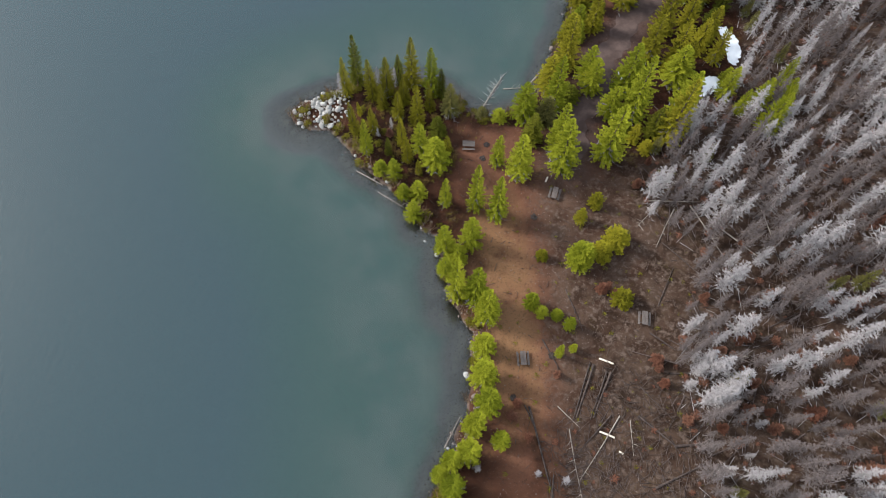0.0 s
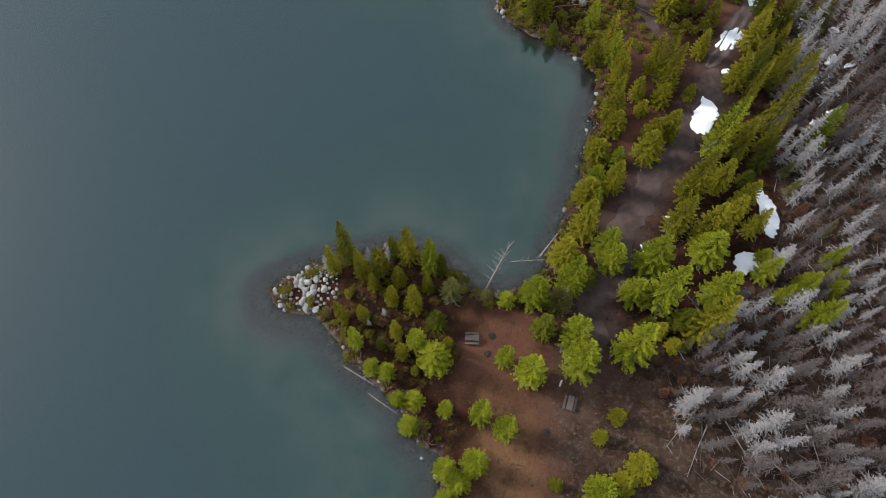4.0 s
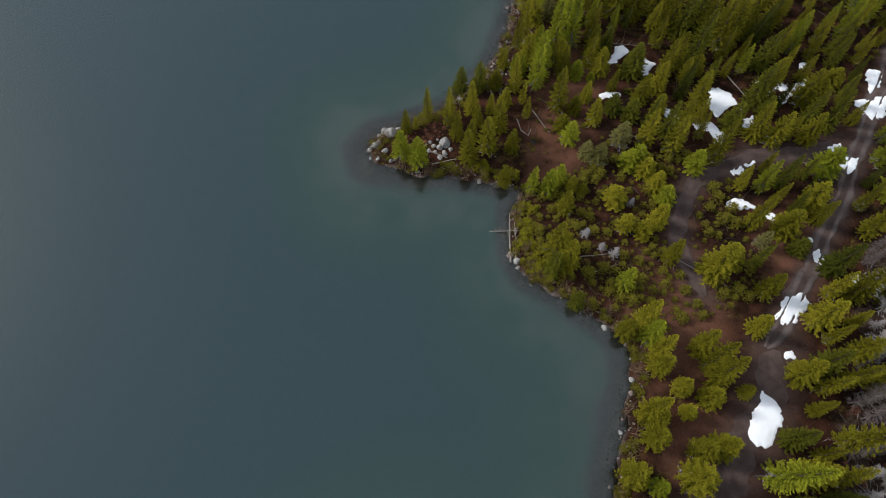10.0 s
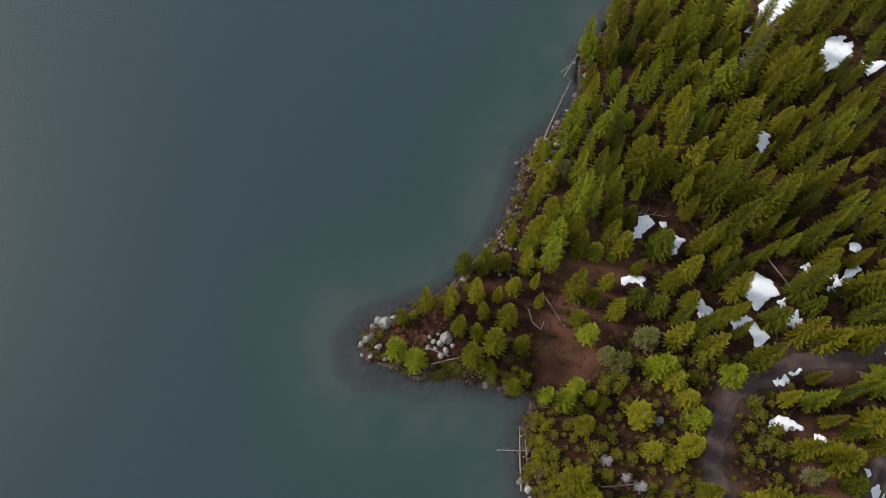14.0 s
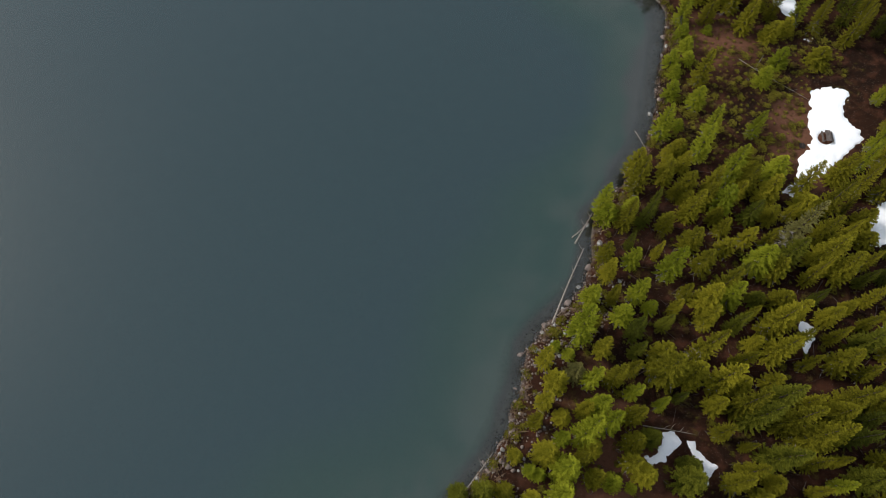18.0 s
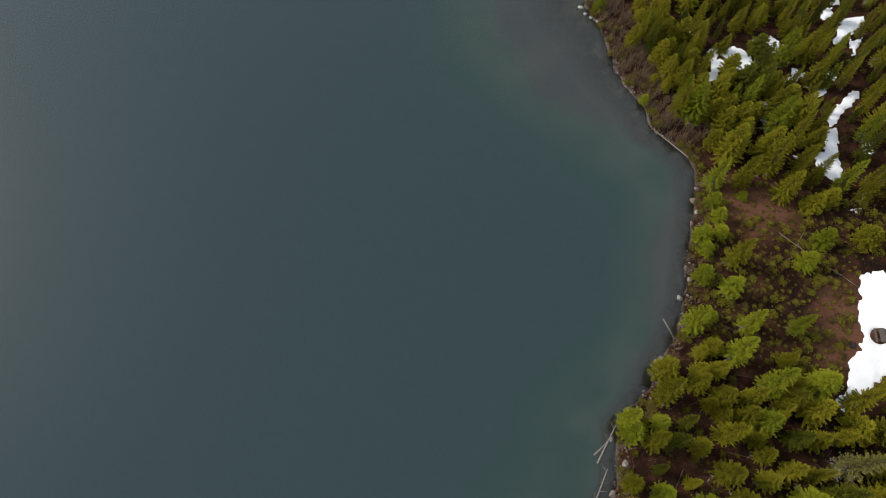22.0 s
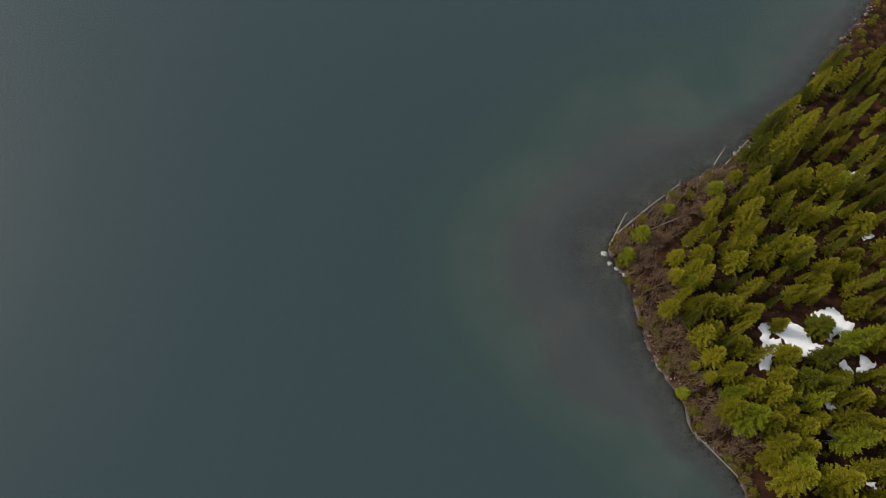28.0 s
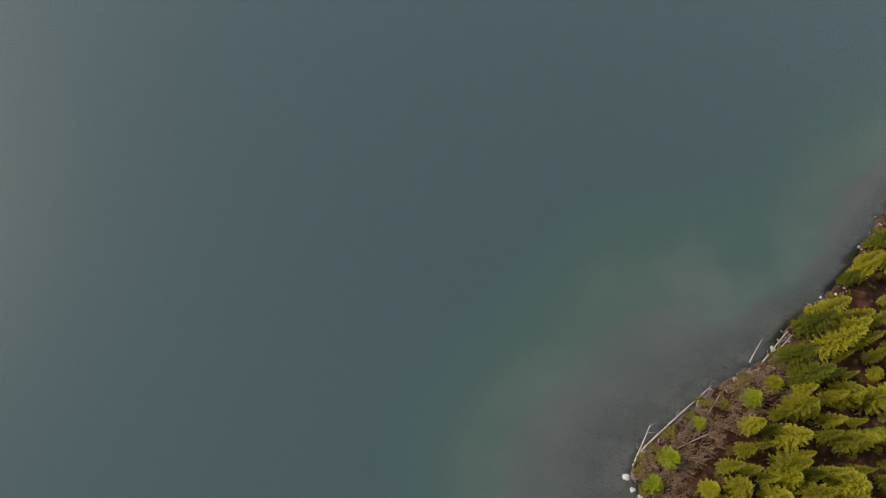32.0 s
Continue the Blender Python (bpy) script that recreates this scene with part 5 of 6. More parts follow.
for x, y, s in ((-7.2, 134.4, 2.0), (-8.2, 134.8, 1.2), (-6.0, 135.3, 0.8), (-9.0, 132.6, 0.9), (-10.4, 131.6, 0.7), (-9.1, 129.8, 0.7), (-7.1, 129.4, 0.8), (-6.4, 129.6, 0.6), (1.3, 132.0, 1.9), (0.5, 131.4, 1.0), (1.3, 130.4, 1.1), (0.5, 129.7, 0.7), (2.2, 131.0, 0.8)):
    boulder(x, y, s, True, "large pale boulder on the small point")


def along_shore(s0, s1, step, seed, jitter=1.2, inland=0.0):
    """Places every so often along the shoreline between two northings."""
    rng = random.Random(seed)
    out = []
    for (ax, ay), (bx, by) in zip(SHORE[3:-3], SHORE[4:-2]):
        n = math.hypot(bx - ax, by - ay)
        for k in range(int(n / step + rng.random())):
            u = rng.random()
            x, y = ax + (bx - ax) * u, ay + (by - ay) * u
            if s0 <= y <= s1:
                off = inland + rng.uniform(-jitter, jitter)
                out.append((x + off * (by - ay) / n, y - off * (bx - ax) / n))
    return out


for x, y in along_shore(0, 300, 2.6, 81, 0.9):
    boulder(x, y, random.choice((0.3, 0.4, 0.5, 0.65, 0.9)), random.random() < 0.3)
for x, y in along_shore(144, 172, 0.4, 82, 2.6, 2.2):
    boulder(x, y, random.choice((0.35, 0.5, 0.65)), random.random() < 0.5, "rounded stone on the stony beach")


def pebbles(name, places, lo, hi, material, label):
    """Countless small stones as one mesh."""
    rng = random.Random(len(places))
    verts, faces = [], []
    for x, y in places:
        r, z = rng.uniform(lo, hi), max(height(x, y), -0.6)
        i = len(verts)
        a = rng.uniform(0, 6.28)
        for k in range(5):
            q = a + k * 1.2566
            verts.append((x + r * math.cos(q) * rng.uniform(0.8, 1.2), y + r * math.sin(q) * rng.uniform(0.8, 1.2), z - 0.02))
        verts.append((x, y, z + r * 0.75))
        faces.extend((i + k, i + (k + 1) % 5, i + 5) for k in range(5))
    tagged(part(name, mesh_from(name, verts, faces, material), None), label, "stones", kind="stuff")


pebbles("shore_pebbles", along_shore(0, 300, 0.22, 83, 1.5), 0.06, 0.22, M_ROCK_WARM, "small brown stones strewn along the waterline")
pebbles("clearing_stones", scatter([(5, 2), (33, 2), (33, 58), (10, 62), (3, 50), (7, 30)], 0.5, 600, 84), 0.04, 0.11, M_ROCK_WARM, "pale pebbles strewn over the trampled clearing")
pebbles("beach_pebbles", along_shore(144, 172, 0.045, 85, 3.4, 2.4), 0.07, 0.26, M_ROCK_WARM, "brown and grey shingle on the stony beach")


# ---- logs ----
def log_mesh(name, length, r0, r1, seed, material, bend=0.004):
    bm = bmesh.new()
    pts = [Vector((length * (k / 5 - 0.5), bend * length * math.sin(k * 1.1 + seed), 0.02 * length * math.sin(k + seed) * 0.3)) for k in range(6)]
    for k in range(5):
        tube(bm, pts[k], pts[k + 1], r0 + (r1 - r0) * k / 5, r0 + (r1 - r0) * (k + 1) / 5, 8)
    me = bpy.data.meshes.new(name)
    bm.to_mesh(me)
    bm.free()
    me.materials.append(material)
    return me


STUBS = {}


def stub_mesh(material):
    if material.name not in STUBS:
        bm = bmesh.new()
        tube(bm, (0, 0, 0), (0.06, 0.05, 0.6), 0.055, 0.035, 5)
        tube(bm, (0.06, 0.05, 0.58), (0.22, 0.0, 1.1), 0.035, 0.01, 5)
        me = bpy.data.meshes.new('branch_stub')
        bm.to_mesh(me)
        bm.free()
        me.materials.append(material)
        STUBS[material.name] = me
    return STUBS[material.name]


def log(a, b, r0, r1, material, label, stubs=0, name="log", group="", lift=0.0):
    (ax, ay), (bx, by) = a, b
    length = math.hypot(bx - ax, by - ay)
    za, zb = max(height(ax, ay), -0.05), max(height(bx, by), -0.05)
    zm = max(height((ax + bx) / 2, (ay + by) / 2), -0.05)
    up = max(0.0, zm - (za + zb) / 2)
    me = log_mesh(name, length, r0, r1, int(ax * 13 + by * 7) % 97, material)
    ob = part(name, me, None)
    m = look(((ax + bx) / 2, (ay + by) / 2, (za + zb) / 2 + up + r0 * 0.7 + lift), (bx, by, zb + up + r0 * 0.7 + lift))
    ob.matrix_basis = m @ pose(0, 0, 0, 0, 90, 0) @ pose(0, 0, 0, -90, 0, 0)
    pick = random.Random(int(ax * 31 + by * 17))
    for _ in range(stubs):
        u = pick.uniform(-0.35, 0.48)
        s = pick.uniform(0.35, 1.2) * min(1.0, length / 6)
        st = part("branch_stub", stub_mesh(material), None, ob)
        st.matrix_basis = pose(length * u, 0, 0, pick.choice((-1, 1)) * pick.uniform(15, 80), 35, 0) @ Matrix.Diagonal((s, s, s, 1))
    return tagged(ob, label, "log", group)


DRIFT = "driftwood along the waterline"
for a, b, r, words in (((6.8, 61.4), (10.6, 68.2), 0.16, "grey fallen tree lying out in the water"), ((10.7, 65.8), (15.6, 66.2), 0.12, "long peeled brown log lying out in the water"), ((15.0, 66.6), (18.4, 71.0), 0.15, "grey driftwood log on the bank"),
                       ((25.6, 253.8), (28.5, 259.2), 0.16, "bleached driftwood log in the shallows"), ((26.6, 255.6), (37.4, 264.4), 0.15, "very long bleached log floating along the bank"), ((43.0, 267.5), (45.4, 270.9), 0.12, "thin floating driftwood log"),
                       ((44.8, 267.6), (49.0, 271.9), 0.15, "bleached log along the bank"), ((45.6, 267.6), (49.6, 271.5), 0.12, "bleached log beside another on the bank"), ((16.9, 164.6), (22.2, 176.0), 0.15, "long grey driftwood log along the shore"), ((21.0, 176.6), (23.9, 181.6), 0.14, "grey driftwood log against the bank"),
                       ((20.6, 177.6), (23.2, 179.9), 0.12, "broken grey drift log"), ((10.7, 112.4), (10.9, 120.4), 0.15, "driftwood log along the bank"), ((11.5, 113.0), (11.6, 118.6), 0.12, "thin driftwood log along the bank"), ((7.8, 117.4), (12.4, 117.2), 0.09, "thin pole lying out over the water"),
                       ((4.6, 142.6), (8.4, 147.6), 0.13, "weathered log along the bank"), ((1.6, 139.0), (6.2, 143.4), 0.13, "weathered log along the bank"), ((0.5, 9.5), (2.6, 13.4), 0.10, "thin driftwood pole at the water's edge"), ((-12.6, 50.6), (-8.6, 48.2), 0.13, "weathered log on the bank"), ((-9.2, 47.0), (-5.2, 44.2), 0.10, "tangled grey branch at the waterline"),
                       ((39.0, 222.0), (33.9, 227.6), 0.12, "bleached pole leaning into the water"), ((31.8, 196.0), (33.0, 193.0), 0.10, "dark branch in the shallows"), ((36.8, 258.4), (31.2, 256.0), 0.10, "fallen bare pole in the brush")):
    log(a, b, r, r * 0.45, M_LOG, words, 7, "driftwood_log", DRIFT)
for a, b, r in (((-1.3, 130.8), (1.7, 129.6), 0.14), ((-0.7, 128.6), (3.1, 129.4), 0.12), ((0.5, 127.7), (3.3, 128.4), 0.10), ((12.7, 136.1), (13.2, 134.1), 0.10), ((13.2, 134.1), (14.3, 133.1), 0.09), ((14.3, 133.1), (14.8, 134.2), 0.09)):
    log(a, b, r, r * 0.6, M_LOG, "weathered log lying beside the camp clearing", 2, "weathered_log", "logs at the camp clearing")
for k in range(26):
    u = random.random()
    a = (7.6 + 3.0 * u, 62.8 + 5.6 * u)
    q = random.uniform(-0.9, 0.9)
    log(a, (a[0] + 1.2 * math.cos(2.6 + q) * random.choice((-1, 1)), a[1] + 1.0), 0.035, 0.01, M_GREY, "grey limb of the tree fallen in the water", 3, "fallen_limb", "limbs of the fallen tree", 0.1)
for a, b in (((21.1, 20.5), (22.9, 19.7)), ((20.2, 11.1), (22.0, 10.3)), ((17.6, 51.4), (19.0, 49.6)), ((16.0, 47.4), (16.4, 48.2)), ((22.3, 8.6), (22.8, 8.3))):
    log(a, b, 0.13, 0.13, M_CUT, "short pale sawn log lying on the trampled soil", 0, "sawn_log", "sawn logs in the clearing")
DARK = "charred fallen trunks"
for a, b, r in (((13.9, 23.4), (15.8, 19.1), 0.15), ((20.3, 19.7), (17.5, 12.9), 0.24), ((19.9, 19.9), (16.9, 12.4), 0.18), ((22.4, 18.6), (19.6, 12.8), 0.22), ((21.9, 18.7), (19.2, 12.6), 0.16), ((11.5, 14.4), (13.8, 3.4), 0.22), ((11.0, 14.6), (12.4, 10.8), 0.14), ((28.2, 23.8), (31.2, 21.3), 0.20), ((30.0, 18.2), (32.9, 18.3), 0.18), ((25.3, 13.0), (29.3, 9.1), 0.24), ((29.3, 9.1), (33.8, 9.4), 0.26), ((26.1, 4.2), (32.8, 7.1), 0.22), ((21.8, 13.1), (15.5, 6.7), 0.14), ((27.2, 5.8), (30.2, -1.0), 0.14),
                ((17.6, 30.4), (19.4, 24.4), 0.12), ((26.0, 16.6), (29.6, 12.2), 0.12), ((29.8, 27.6), (32.6, 33.0), 0.12), ((33.0, 45.0), (42.0, 45.4), 0.16), ((31.6, 36.8), (36.2, 31.5), 0.13), ((34.5, 29.0), (36.0, 22.0), 0.12), ((38.0, 26.5), (36.5, 20.0), 0.11), ((30.5, 22.8), (34.8, 20.4), 0.13), ((14.0, 6.0), (13.0, -1.0), 0.16)):
    log(a, b, r * 0.7, r * 0.35, M_CHAR, "charred dark trunk lying on the burnt ground", 5, "charred_log", DARK)
PALE = "bleached fallen trunks"
for a, b, r in (((30.0, 43.6), (38.0, 43.2), 0.14), ((34.0, 42.0), (30.5, 36.0), 0.12), ((36.5, 42.6), (39.5, 34.5), 0.13), ((40.0, 38.5), (47.5, 31.0), 0.14), ((46.3, 42.0), (47.0, 33.0), 0.12), ((33.5, 44.5), (28.5, 39.5), 0.10), ((23.0, 13.0), (17.0, 5.0), 0.12), ((16.4, 11.5), (17.2, 3.0), 0.10), ((15.2, 14.4), (17.8, 11.6), 0.10),
                ((24.2, 12.4), (24.0, 8.0), 0.09), ((42.5, 48.0), (47.0, 52.0), 0.12), ((35.0, 17.5), (41.0, 21.0), 0.13), ((34.2, 112.0), (41.6, 107.0), 0.10), ((20.6, 112.8), (25.8, 113.2), 0.11), ((22.5, 110.4), (26.2, 111.6), 0.09), ((46.2, 142.5), (49.5, 135.4), 0.14), ((27.0, 132.8), (33.4, 131.8), 0.09), ((15.2, 137.6), (17.6, 133.4), 0.14),
                ((49.5, 208.5), (58.5, 199.5), 0.06), ((53.4, 209.0), (50.0, 204.0), 0.06), ((38.0, 263.0), (33.0, 256.5), 0.08), ((27.2, 150.8), (33.5, 149.6), 0.11), ((33.5, 168.4), (40.0, 167.6), 0.10)):
    log(a, b, r * 0.8, r * 0.3, M_LOG, "bleached grey trunk lying on the ground", 6, "fallen_log", PALE)
rng = random.Random(91)
for x, y in scatter(BURNT, 2.6, 700, 92):
    a, n = rng.uniform(0, 6.28), rng.uniform(2.0, 6.5)
    log((x, y), (x + n * math.cos(a), y + n * math.sin(a)), rng.uniform(0.06, 0.13), 0.04, M_GREY_DARK if rng.random() < 0.6 else M_CHAR, "dead stick lying among the burnt trees", 1, "fallen_pole", "poles strewn in the burnt stand")
for x, y in scatter([(14, 0), (32, 0), (32, 14), (15, 14)], 1.0, 300, 93):
    a, n = rng.uniform(0.6, 2.6), rng.uniform(0.8, 2.6)
    log((x, y), (x + n * math.cos(a), y + n * math.sin(a)), rng.uniform(0.03, 0.06), 0.02, M_GREY_DARK if rng.random() < 0.6 else M_CHAR, "broken dry branch on the ground", 2, "dry_branch", "brush pile of broken branches")


# ---- picnic tables and fire rings ----
def box(size, at, turn=0.0):
    bm = bmesh.new()
    bmesh.ops.create_cube(bm, size=1)
    bmesh.ops.scale(bm, vec=size, verts=bm.verts)
    bmesh.ops.bevel(bm, geom=bm.edges[:], offset=min(size) * 0.18, segments=1, affect="EDGES")
    bmesh.ops.transform(bm, matrix=pose(*at, 0, turn, 0), verts=bm.verts)
    return bm


def picnic_table(x, y, turn, label):
    e = tagged(new("picnic_table"), label, "table", "picnic tables")
    e.matrix_basis = pose(x, y, height(x, y) + 0.05, 0, 0, turn)
    for k in range(5):
        part("top_board", box((1.9, 0.135, 0.045), (0, (k - 2) * 0.155, 0.75)), M_TABLE, e)
    for s in (-1, 1):
        for k in range(2):
            part("bench_board", box((1.9, 0.13, 0.045), (0, s * (0.62 + 0.15 * k), 0.45)), M_TABLE, e)
        part("cross_beam", box((0.07, 1.5, 0.09), (s * 0.65, 0, 0.385)), M_TABLE_DARK, e)
        part("top_batten", box((0.07, 0.72, 0.08), (s * 0.65, 0, 0.69)), M_TABLE_DARK, e)
        for w in (-1, 1):
            bm = bmesh.new()
            tube(bm, (s * 0.65, w * 0.62, -0.1), (s * 0.65, w * 0.26, 0.72), 0.055, 0.05, 6)
            part("leg", bm, M_TABLE_DARK, e)
        bm = bmesh.new()
        tube(bm, (s * 0.62, 0, 0.40), (s * 0.15, 0, 0.70), 0.035, 0.035, 6)
        part("brace", bm, M_TABLE_DARK, e)
    return e


for x, y, turn in ((11.1, 20.7, 92), (27.6, 25.7, 80), (17.1, 45.1, 72), (4.7, 54.0, -3), (59.3, 192.8, 86), (63.5, 182.2, 62)):
    picnic_table(x, y, turn, "weathered grey wooden picnic table on melting snow" if (x, y) == (59.3, 192.8) else "weathered grey wooden picnic table on bare soil")


RING_STONES = [rock_mesh(k + 19, 1, 0.6, M_ASH) for k in range(3)]


def fire_ring(x, y, r=0.42):
    e = tagged(new("fire_ring"), "ring of sooty stones round a cold campfire", "fire pit", "campfire rings")
    e.matrix_basis = pose(x, y, height(x, y), 0, 0, random.uniform(0, 90))
    for k in range(11):
        a, q = k * 0.571 + random.uniform(-0.15, 0.15), r * random.uniform(0.88, 1.12)
        s = random.uniform(0.6, 1.15)
        part("stone", RING_STONES[k % 3], None, e, m=pose(q * math.cos(a), q * math.sin(a), 0.03, 0, 0, 97 * k) @ Matrix.Diagonal((0.15 * s, 0.12 * s, 0.13, 1)))
    bm = bmesh.new()
    bmesh.ops.create_circle(bm, cap_ends=True, segments=14, radius=r * 0.95)
    bmesh.ops.translate(bm, vec=(0, 0, 0.07), verts=bm.verts)
    part("ash_bed", bm, M_ASH, e)
    for k in range(3):
        bm = bmesh.new()
        tube(bm, (-0.3, 0.1 * k - 0.1, 0.1), (0.3, 0.12 - 0.1 * k, 0.14), 0.05, 0.04, 6)
        part("charred_billet", bm, M_CHAR, e)


for x, y in ((6.8, 51.9), (9.6, 15.6), (13.9, 41.6), (7.5, 54.4), (55.6, 191.6), (15.1, 132.1), (15.0, 21.0)):
    fire_ring(x, y)


# ---- shrubs, brush and litter ----
def leaf_clumps(name, places, lo, hi, material, label, category, flat=0.8, each=120, seed=1):
    """Low bushes that nobody could count, each a tuft of small leaf sprays."""
    rng = random.Random(seed)
    verts, faces, tip = [], [], []
    for x, y in places:
        r, z = lo + (hi - lo) * rng.random() ** 1.8, height(x, y)
        for _ in range(int(each * (0.35 + 0.65 * r / hi))):
            a, b = rng.uniform(0, 6.28), rng.uniform(0.1, 1.5)
            d = Vector((math.cos(a) * math.cos(b), math.sin(a) * math.cos(b), math.sin(b) * flat))
            p = Vector((x, y, z)) + d * r * rng.uniform(0.5, 0.95)
            c = rng.uniform(0, 6.28)
            s = Vector((-math.sin(c), math.cos(c), rng.uniform(-0.3, 0.3))) * r * rng.uniform(0.07, 0.14)
            o = Vector((math.cos(c), math.sin(c), rng.uniform(-0.2, 0.6))).normalized() * r * rng.uniform(0.18, 0.32)
            i = len(verts)
            verts.extend([p - s, p + s, p + o])
            faces.append((i, i + 1, i + 2))
            # tip rises up the tuft: low sprays take leafy's painted shade, tops go paler
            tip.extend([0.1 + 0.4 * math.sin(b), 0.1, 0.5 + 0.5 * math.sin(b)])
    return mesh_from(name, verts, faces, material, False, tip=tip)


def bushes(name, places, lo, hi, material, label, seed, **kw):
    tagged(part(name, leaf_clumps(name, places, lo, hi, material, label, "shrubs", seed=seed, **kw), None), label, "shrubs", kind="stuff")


def inland(lo):
    return lambda x, y: inland_by(x, y) > lo and lookup(TABLES[2], x, y) > 1.1 and not in_snow(x, y)


def litter(name, places, lo, hi, material, label, seed):
    """Countless broken sticks lying about at all angles."""
    rng = random.Random(seed)
    verts, faces = [], []
    for x, y in places:
        a, n, r = rng.uniform(0, 6.28), lo + (hi - lo) * rng.random() ** 2, rng.uniform(0.018, 0.05)
        d, s = Vector((math.cos(a), math.sin(a), 0)) * n / 2, Vector((-math.sin(a), math.cos(a), 0)) * r
        i = len(verts)
        for sign, w in ((-1, 1.0), (1, 0.5)):
            q = Vector((x, y, 0)) + d * sign
            q.z = height(q.x, q.y) + 0.03 + rng.uniform(0, 0.25)
            verts.extend([q - s * w, q + s * w, q + Vector((0, 0, r * 1.6 * w))])
        faces.extend([(i, i + 2, i + 5, i + 3), (i + 2, i + 1, i + 4, i + 5), (i + 1, i, i + 3, i + 4)])
    tagged(part(name, mesh_from(name, verts, faces, material), None), label, "sticks", kind="stuff")


CAMP_HEATH = [(10, 109), (26, 100), (44, 106), (46, 128), (30, 130), (12, 124), (10, 116)]
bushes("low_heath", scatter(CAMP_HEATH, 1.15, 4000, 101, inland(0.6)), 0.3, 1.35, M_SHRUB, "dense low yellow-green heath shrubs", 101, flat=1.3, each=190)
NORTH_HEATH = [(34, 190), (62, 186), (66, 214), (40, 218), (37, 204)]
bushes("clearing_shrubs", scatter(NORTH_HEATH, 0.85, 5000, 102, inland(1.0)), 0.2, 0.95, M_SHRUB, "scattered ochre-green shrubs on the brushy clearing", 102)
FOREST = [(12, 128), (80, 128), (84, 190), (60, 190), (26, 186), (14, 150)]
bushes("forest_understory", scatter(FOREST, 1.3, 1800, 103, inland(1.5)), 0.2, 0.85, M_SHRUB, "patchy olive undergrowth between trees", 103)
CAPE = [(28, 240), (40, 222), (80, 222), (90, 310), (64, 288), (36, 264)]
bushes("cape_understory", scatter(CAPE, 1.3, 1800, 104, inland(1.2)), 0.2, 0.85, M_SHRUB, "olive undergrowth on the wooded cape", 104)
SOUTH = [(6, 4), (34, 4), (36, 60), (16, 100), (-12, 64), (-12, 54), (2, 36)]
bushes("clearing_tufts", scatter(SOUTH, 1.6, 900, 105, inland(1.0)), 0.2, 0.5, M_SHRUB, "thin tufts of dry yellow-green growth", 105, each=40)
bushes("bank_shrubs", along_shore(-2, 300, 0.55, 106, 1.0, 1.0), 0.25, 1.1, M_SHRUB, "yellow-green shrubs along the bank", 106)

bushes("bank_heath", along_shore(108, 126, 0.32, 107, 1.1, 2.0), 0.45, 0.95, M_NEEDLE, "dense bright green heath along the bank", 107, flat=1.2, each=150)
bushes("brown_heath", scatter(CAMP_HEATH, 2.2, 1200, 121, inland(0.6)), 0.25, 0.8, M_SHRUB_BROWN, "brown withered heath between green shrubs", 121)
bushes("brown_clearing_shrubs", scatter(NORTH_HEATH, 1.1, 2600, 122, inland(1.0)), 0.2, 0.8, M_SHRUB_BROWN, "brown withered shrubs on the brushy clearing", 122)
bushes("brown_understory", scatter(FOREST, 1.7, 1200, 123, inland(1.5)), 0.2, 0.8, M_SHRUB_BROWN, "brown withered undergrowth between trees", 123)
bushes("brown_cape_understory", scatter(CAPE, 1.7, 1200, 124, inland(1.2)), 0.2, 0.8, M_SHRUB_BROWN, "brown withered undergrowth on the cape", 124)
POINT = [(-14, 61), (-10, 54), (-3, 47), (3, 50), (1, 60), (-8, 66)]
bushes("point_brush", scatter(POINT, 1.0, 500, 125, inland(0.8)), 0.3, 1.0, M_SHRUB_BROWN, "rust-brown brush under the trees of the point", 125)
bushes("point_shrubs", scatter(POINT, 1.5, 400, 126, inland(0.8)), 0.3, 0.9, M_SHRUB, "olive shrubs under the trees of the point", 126)


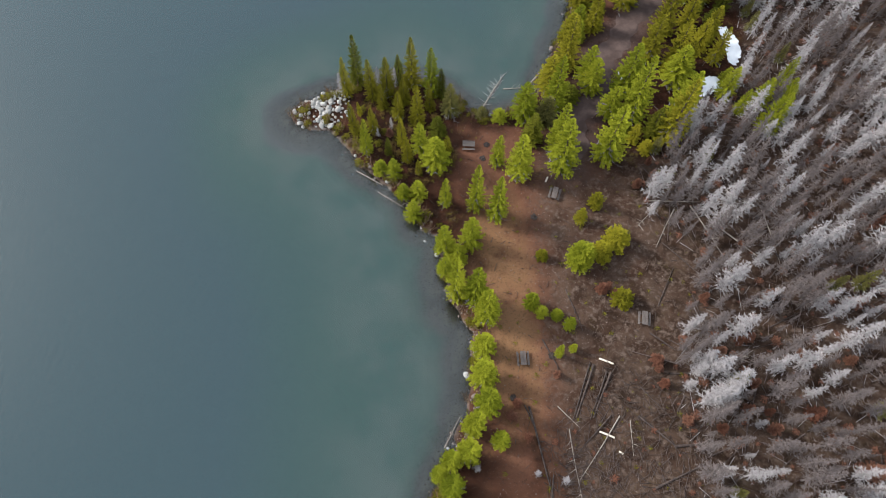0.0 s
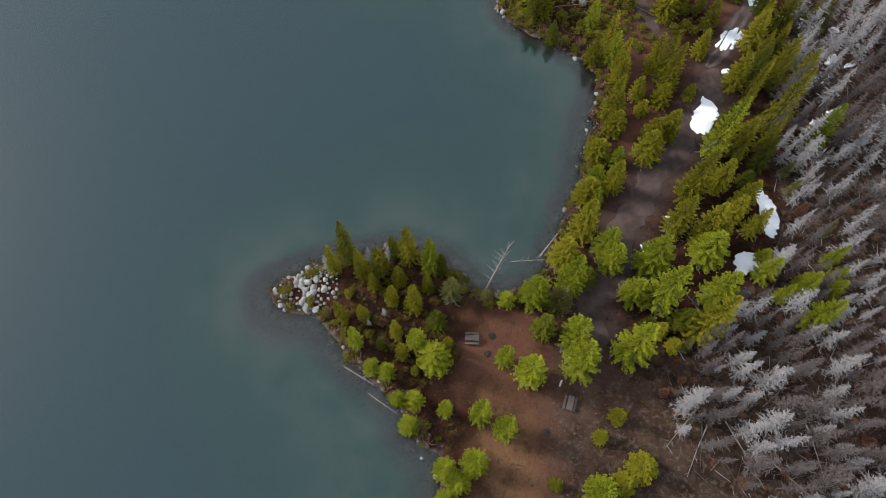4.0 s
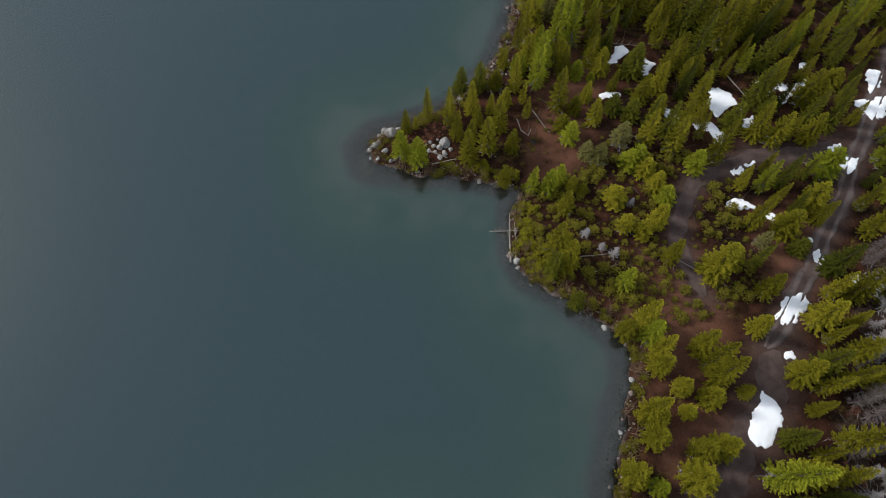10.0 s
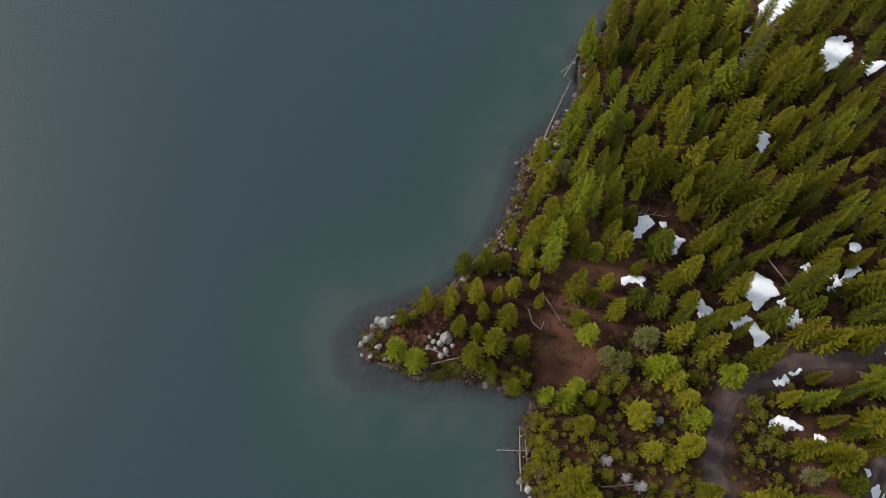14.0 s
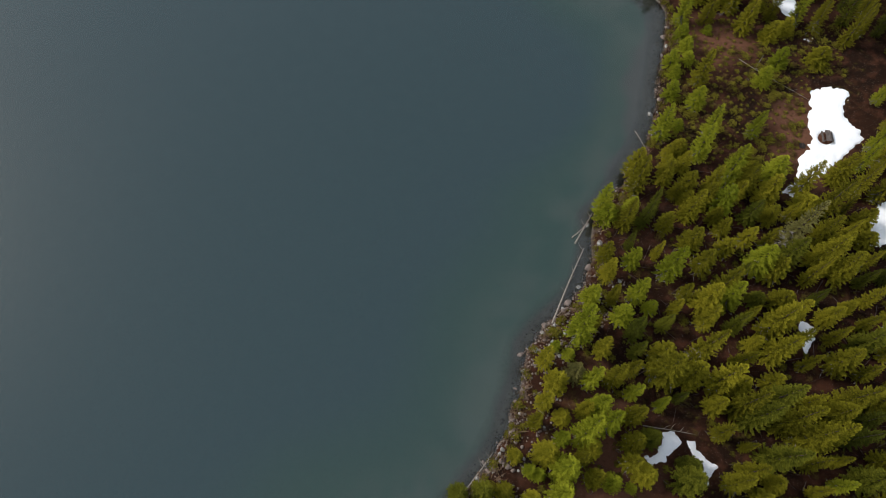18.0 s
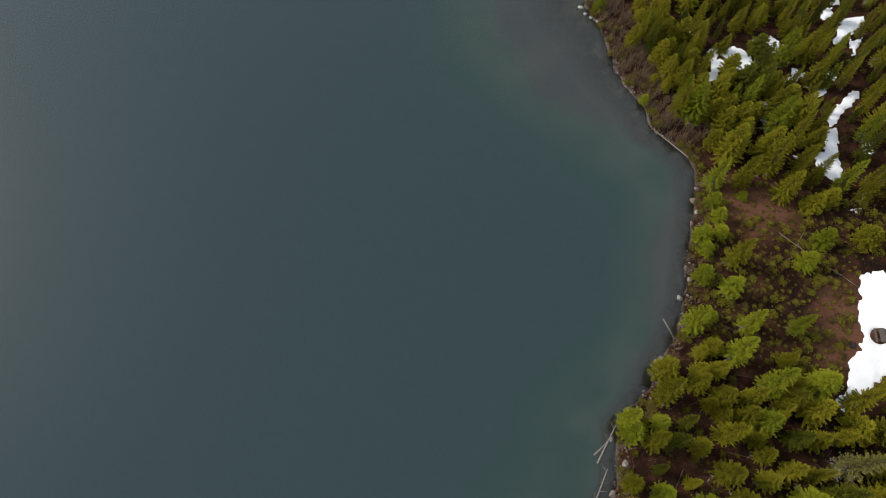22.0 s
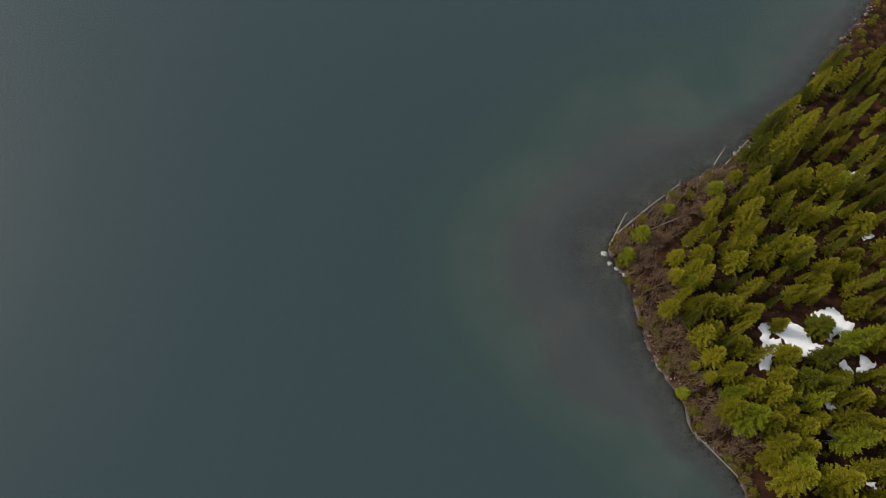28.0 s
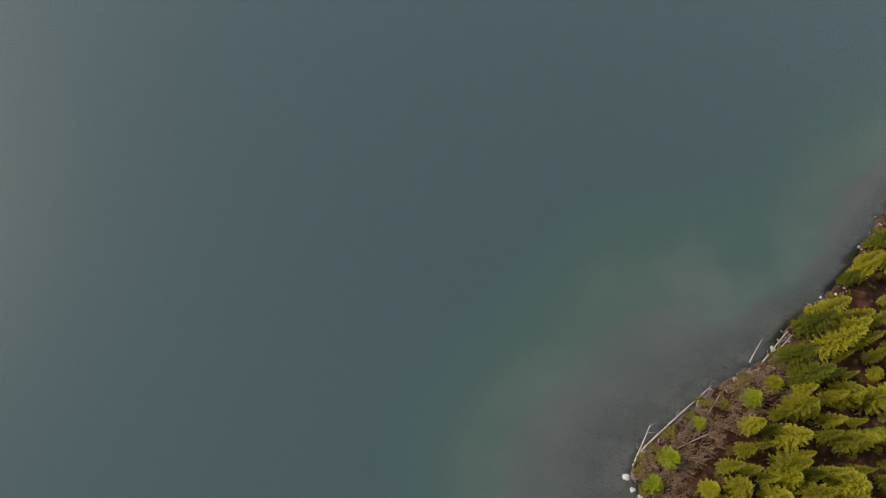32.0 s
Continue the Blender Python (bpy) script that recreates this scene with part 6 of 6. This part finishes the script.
def brush(name, places, seed, label):
    """Bare willow stems standing close together."""
    rng = random.Random(seed)
    verts, faces = [], []
    for x, y in places:
        z = height(x, y)
        for _ in range(13):
            a, h = rng.uniform(0, 6.28), rng.uniform(0.7, 1.9)
            p = Vector((x + rng.uniform(-0.4, 0.4), y + rng.uniform(-0.4, 0.4), z - 0.05))
            q = p + Vector((math.cos(a) * 0.5 * h, math.sin(a) * 0.5 * h, h))
            s = Vector((math.sin(a), -math.cos(a), 0)) * 0.04
            i = len(verts)
            verts.extend([p - s, p + s, q])
            faces.append((i, i + 1, i + 2))
            for _ in range(3):
                g = p.lerp(q, rng.uniform(0.3, 0.9))
                b = rng.uniform(0, 6.28)
                e = g + Vector((math.cos(b) * 0.35, math.sin(b) * 0.35, 0.3)) * h * 0.6
                i = len(verts)
                verts.extend([g - s * 0.6, g + s * 0.6, e])
                faces.append((i, i + 1, i + 2))
    tagged(part(name, mesh_from(name, verts, faces, M_BRUSH), None), label, "brush", kind="stuff")


brush("bare_willow_brush", along_shore(222, 270, 0.11, 111, 2.4, 2.8), 111, "leafless reddish-brown willow brush along the bank")
brush("bank_twigs", along_shore(0, 222, 1.1, 112, 1.0, 0.8), 112, "thin bare twigs along the bank")

litter("pale_sticks", scatter(BURNT, 0.9, 2600, 131), 0.4, 3.2, M_GREY, "bleached sticks littering the burnt ground", 131)
litter("brown_sticks", scatter(BURNT, 0.6, 7000, 132), 0.5, 3.0, M_GREY_DARK, "brown sticks littering the burnt ground", 132)
PILE = [(13, -2), (33, -2), (33, 17), (22, 20), (13, 10)]
litter("brush_pile_sticks", scatter(PILE, 0.38, 2600, 133), 0.4, 2.4, M_CHAR, "dark broken branches heaped near the trail", 133)
litter("grey_pile_sticks", scatter([(15, 0), (22, 0), (22, 9), (16, 9)], 0.3, 900, 134), 0.4, 2.2, M_GREY_DARK, "grey broken branches heaped near the trail", 134)
litter("clearing_sticks", scatter(SOUTH, 0.9, 2600, 135, inland(0.8)), 0.3, 1.3, M_CHAR, "small dark sticks scattered over the clearing", 135)
litter("forest_sticks", scatter(FOREST, 1.3, 3500, 136, inland(1.5)), 0.5, 3.0, M_GREY_DARK, "dead sticks on the forest floor", 136)
litter("camp_sticks", scatter(CAMP_HEATH, 1.1, 900, 137, inland(0.6)), 0.5, 2.8, M_GREY_DARK, "dead sticks between the heath shrubs", 137)
bushes("rusty_brush", scatter(BURNT, 1.7, 2600, 138), 0.3, 0.9, M_NEEDLE_RUST, "rust-brown withered brush between dead trees", 138)
bushes("rusty_tufts", scatter(PILE, 2.2, 200, 139), 0.25, 0.7, M_NEEDLE_RUST, "rust-brown withered tufts on the trampled soil", 139)
bushes("rusty_camp_brush", scatter([(-7, 131.5), (-4, 136), (1, 137.5), (2, 133.5), (-2, 130.5)], 0.7, 160, 140), 0.25, 0.7, M_NEEDLE_RUST, "rust-orange withered brush on the small point", 140)
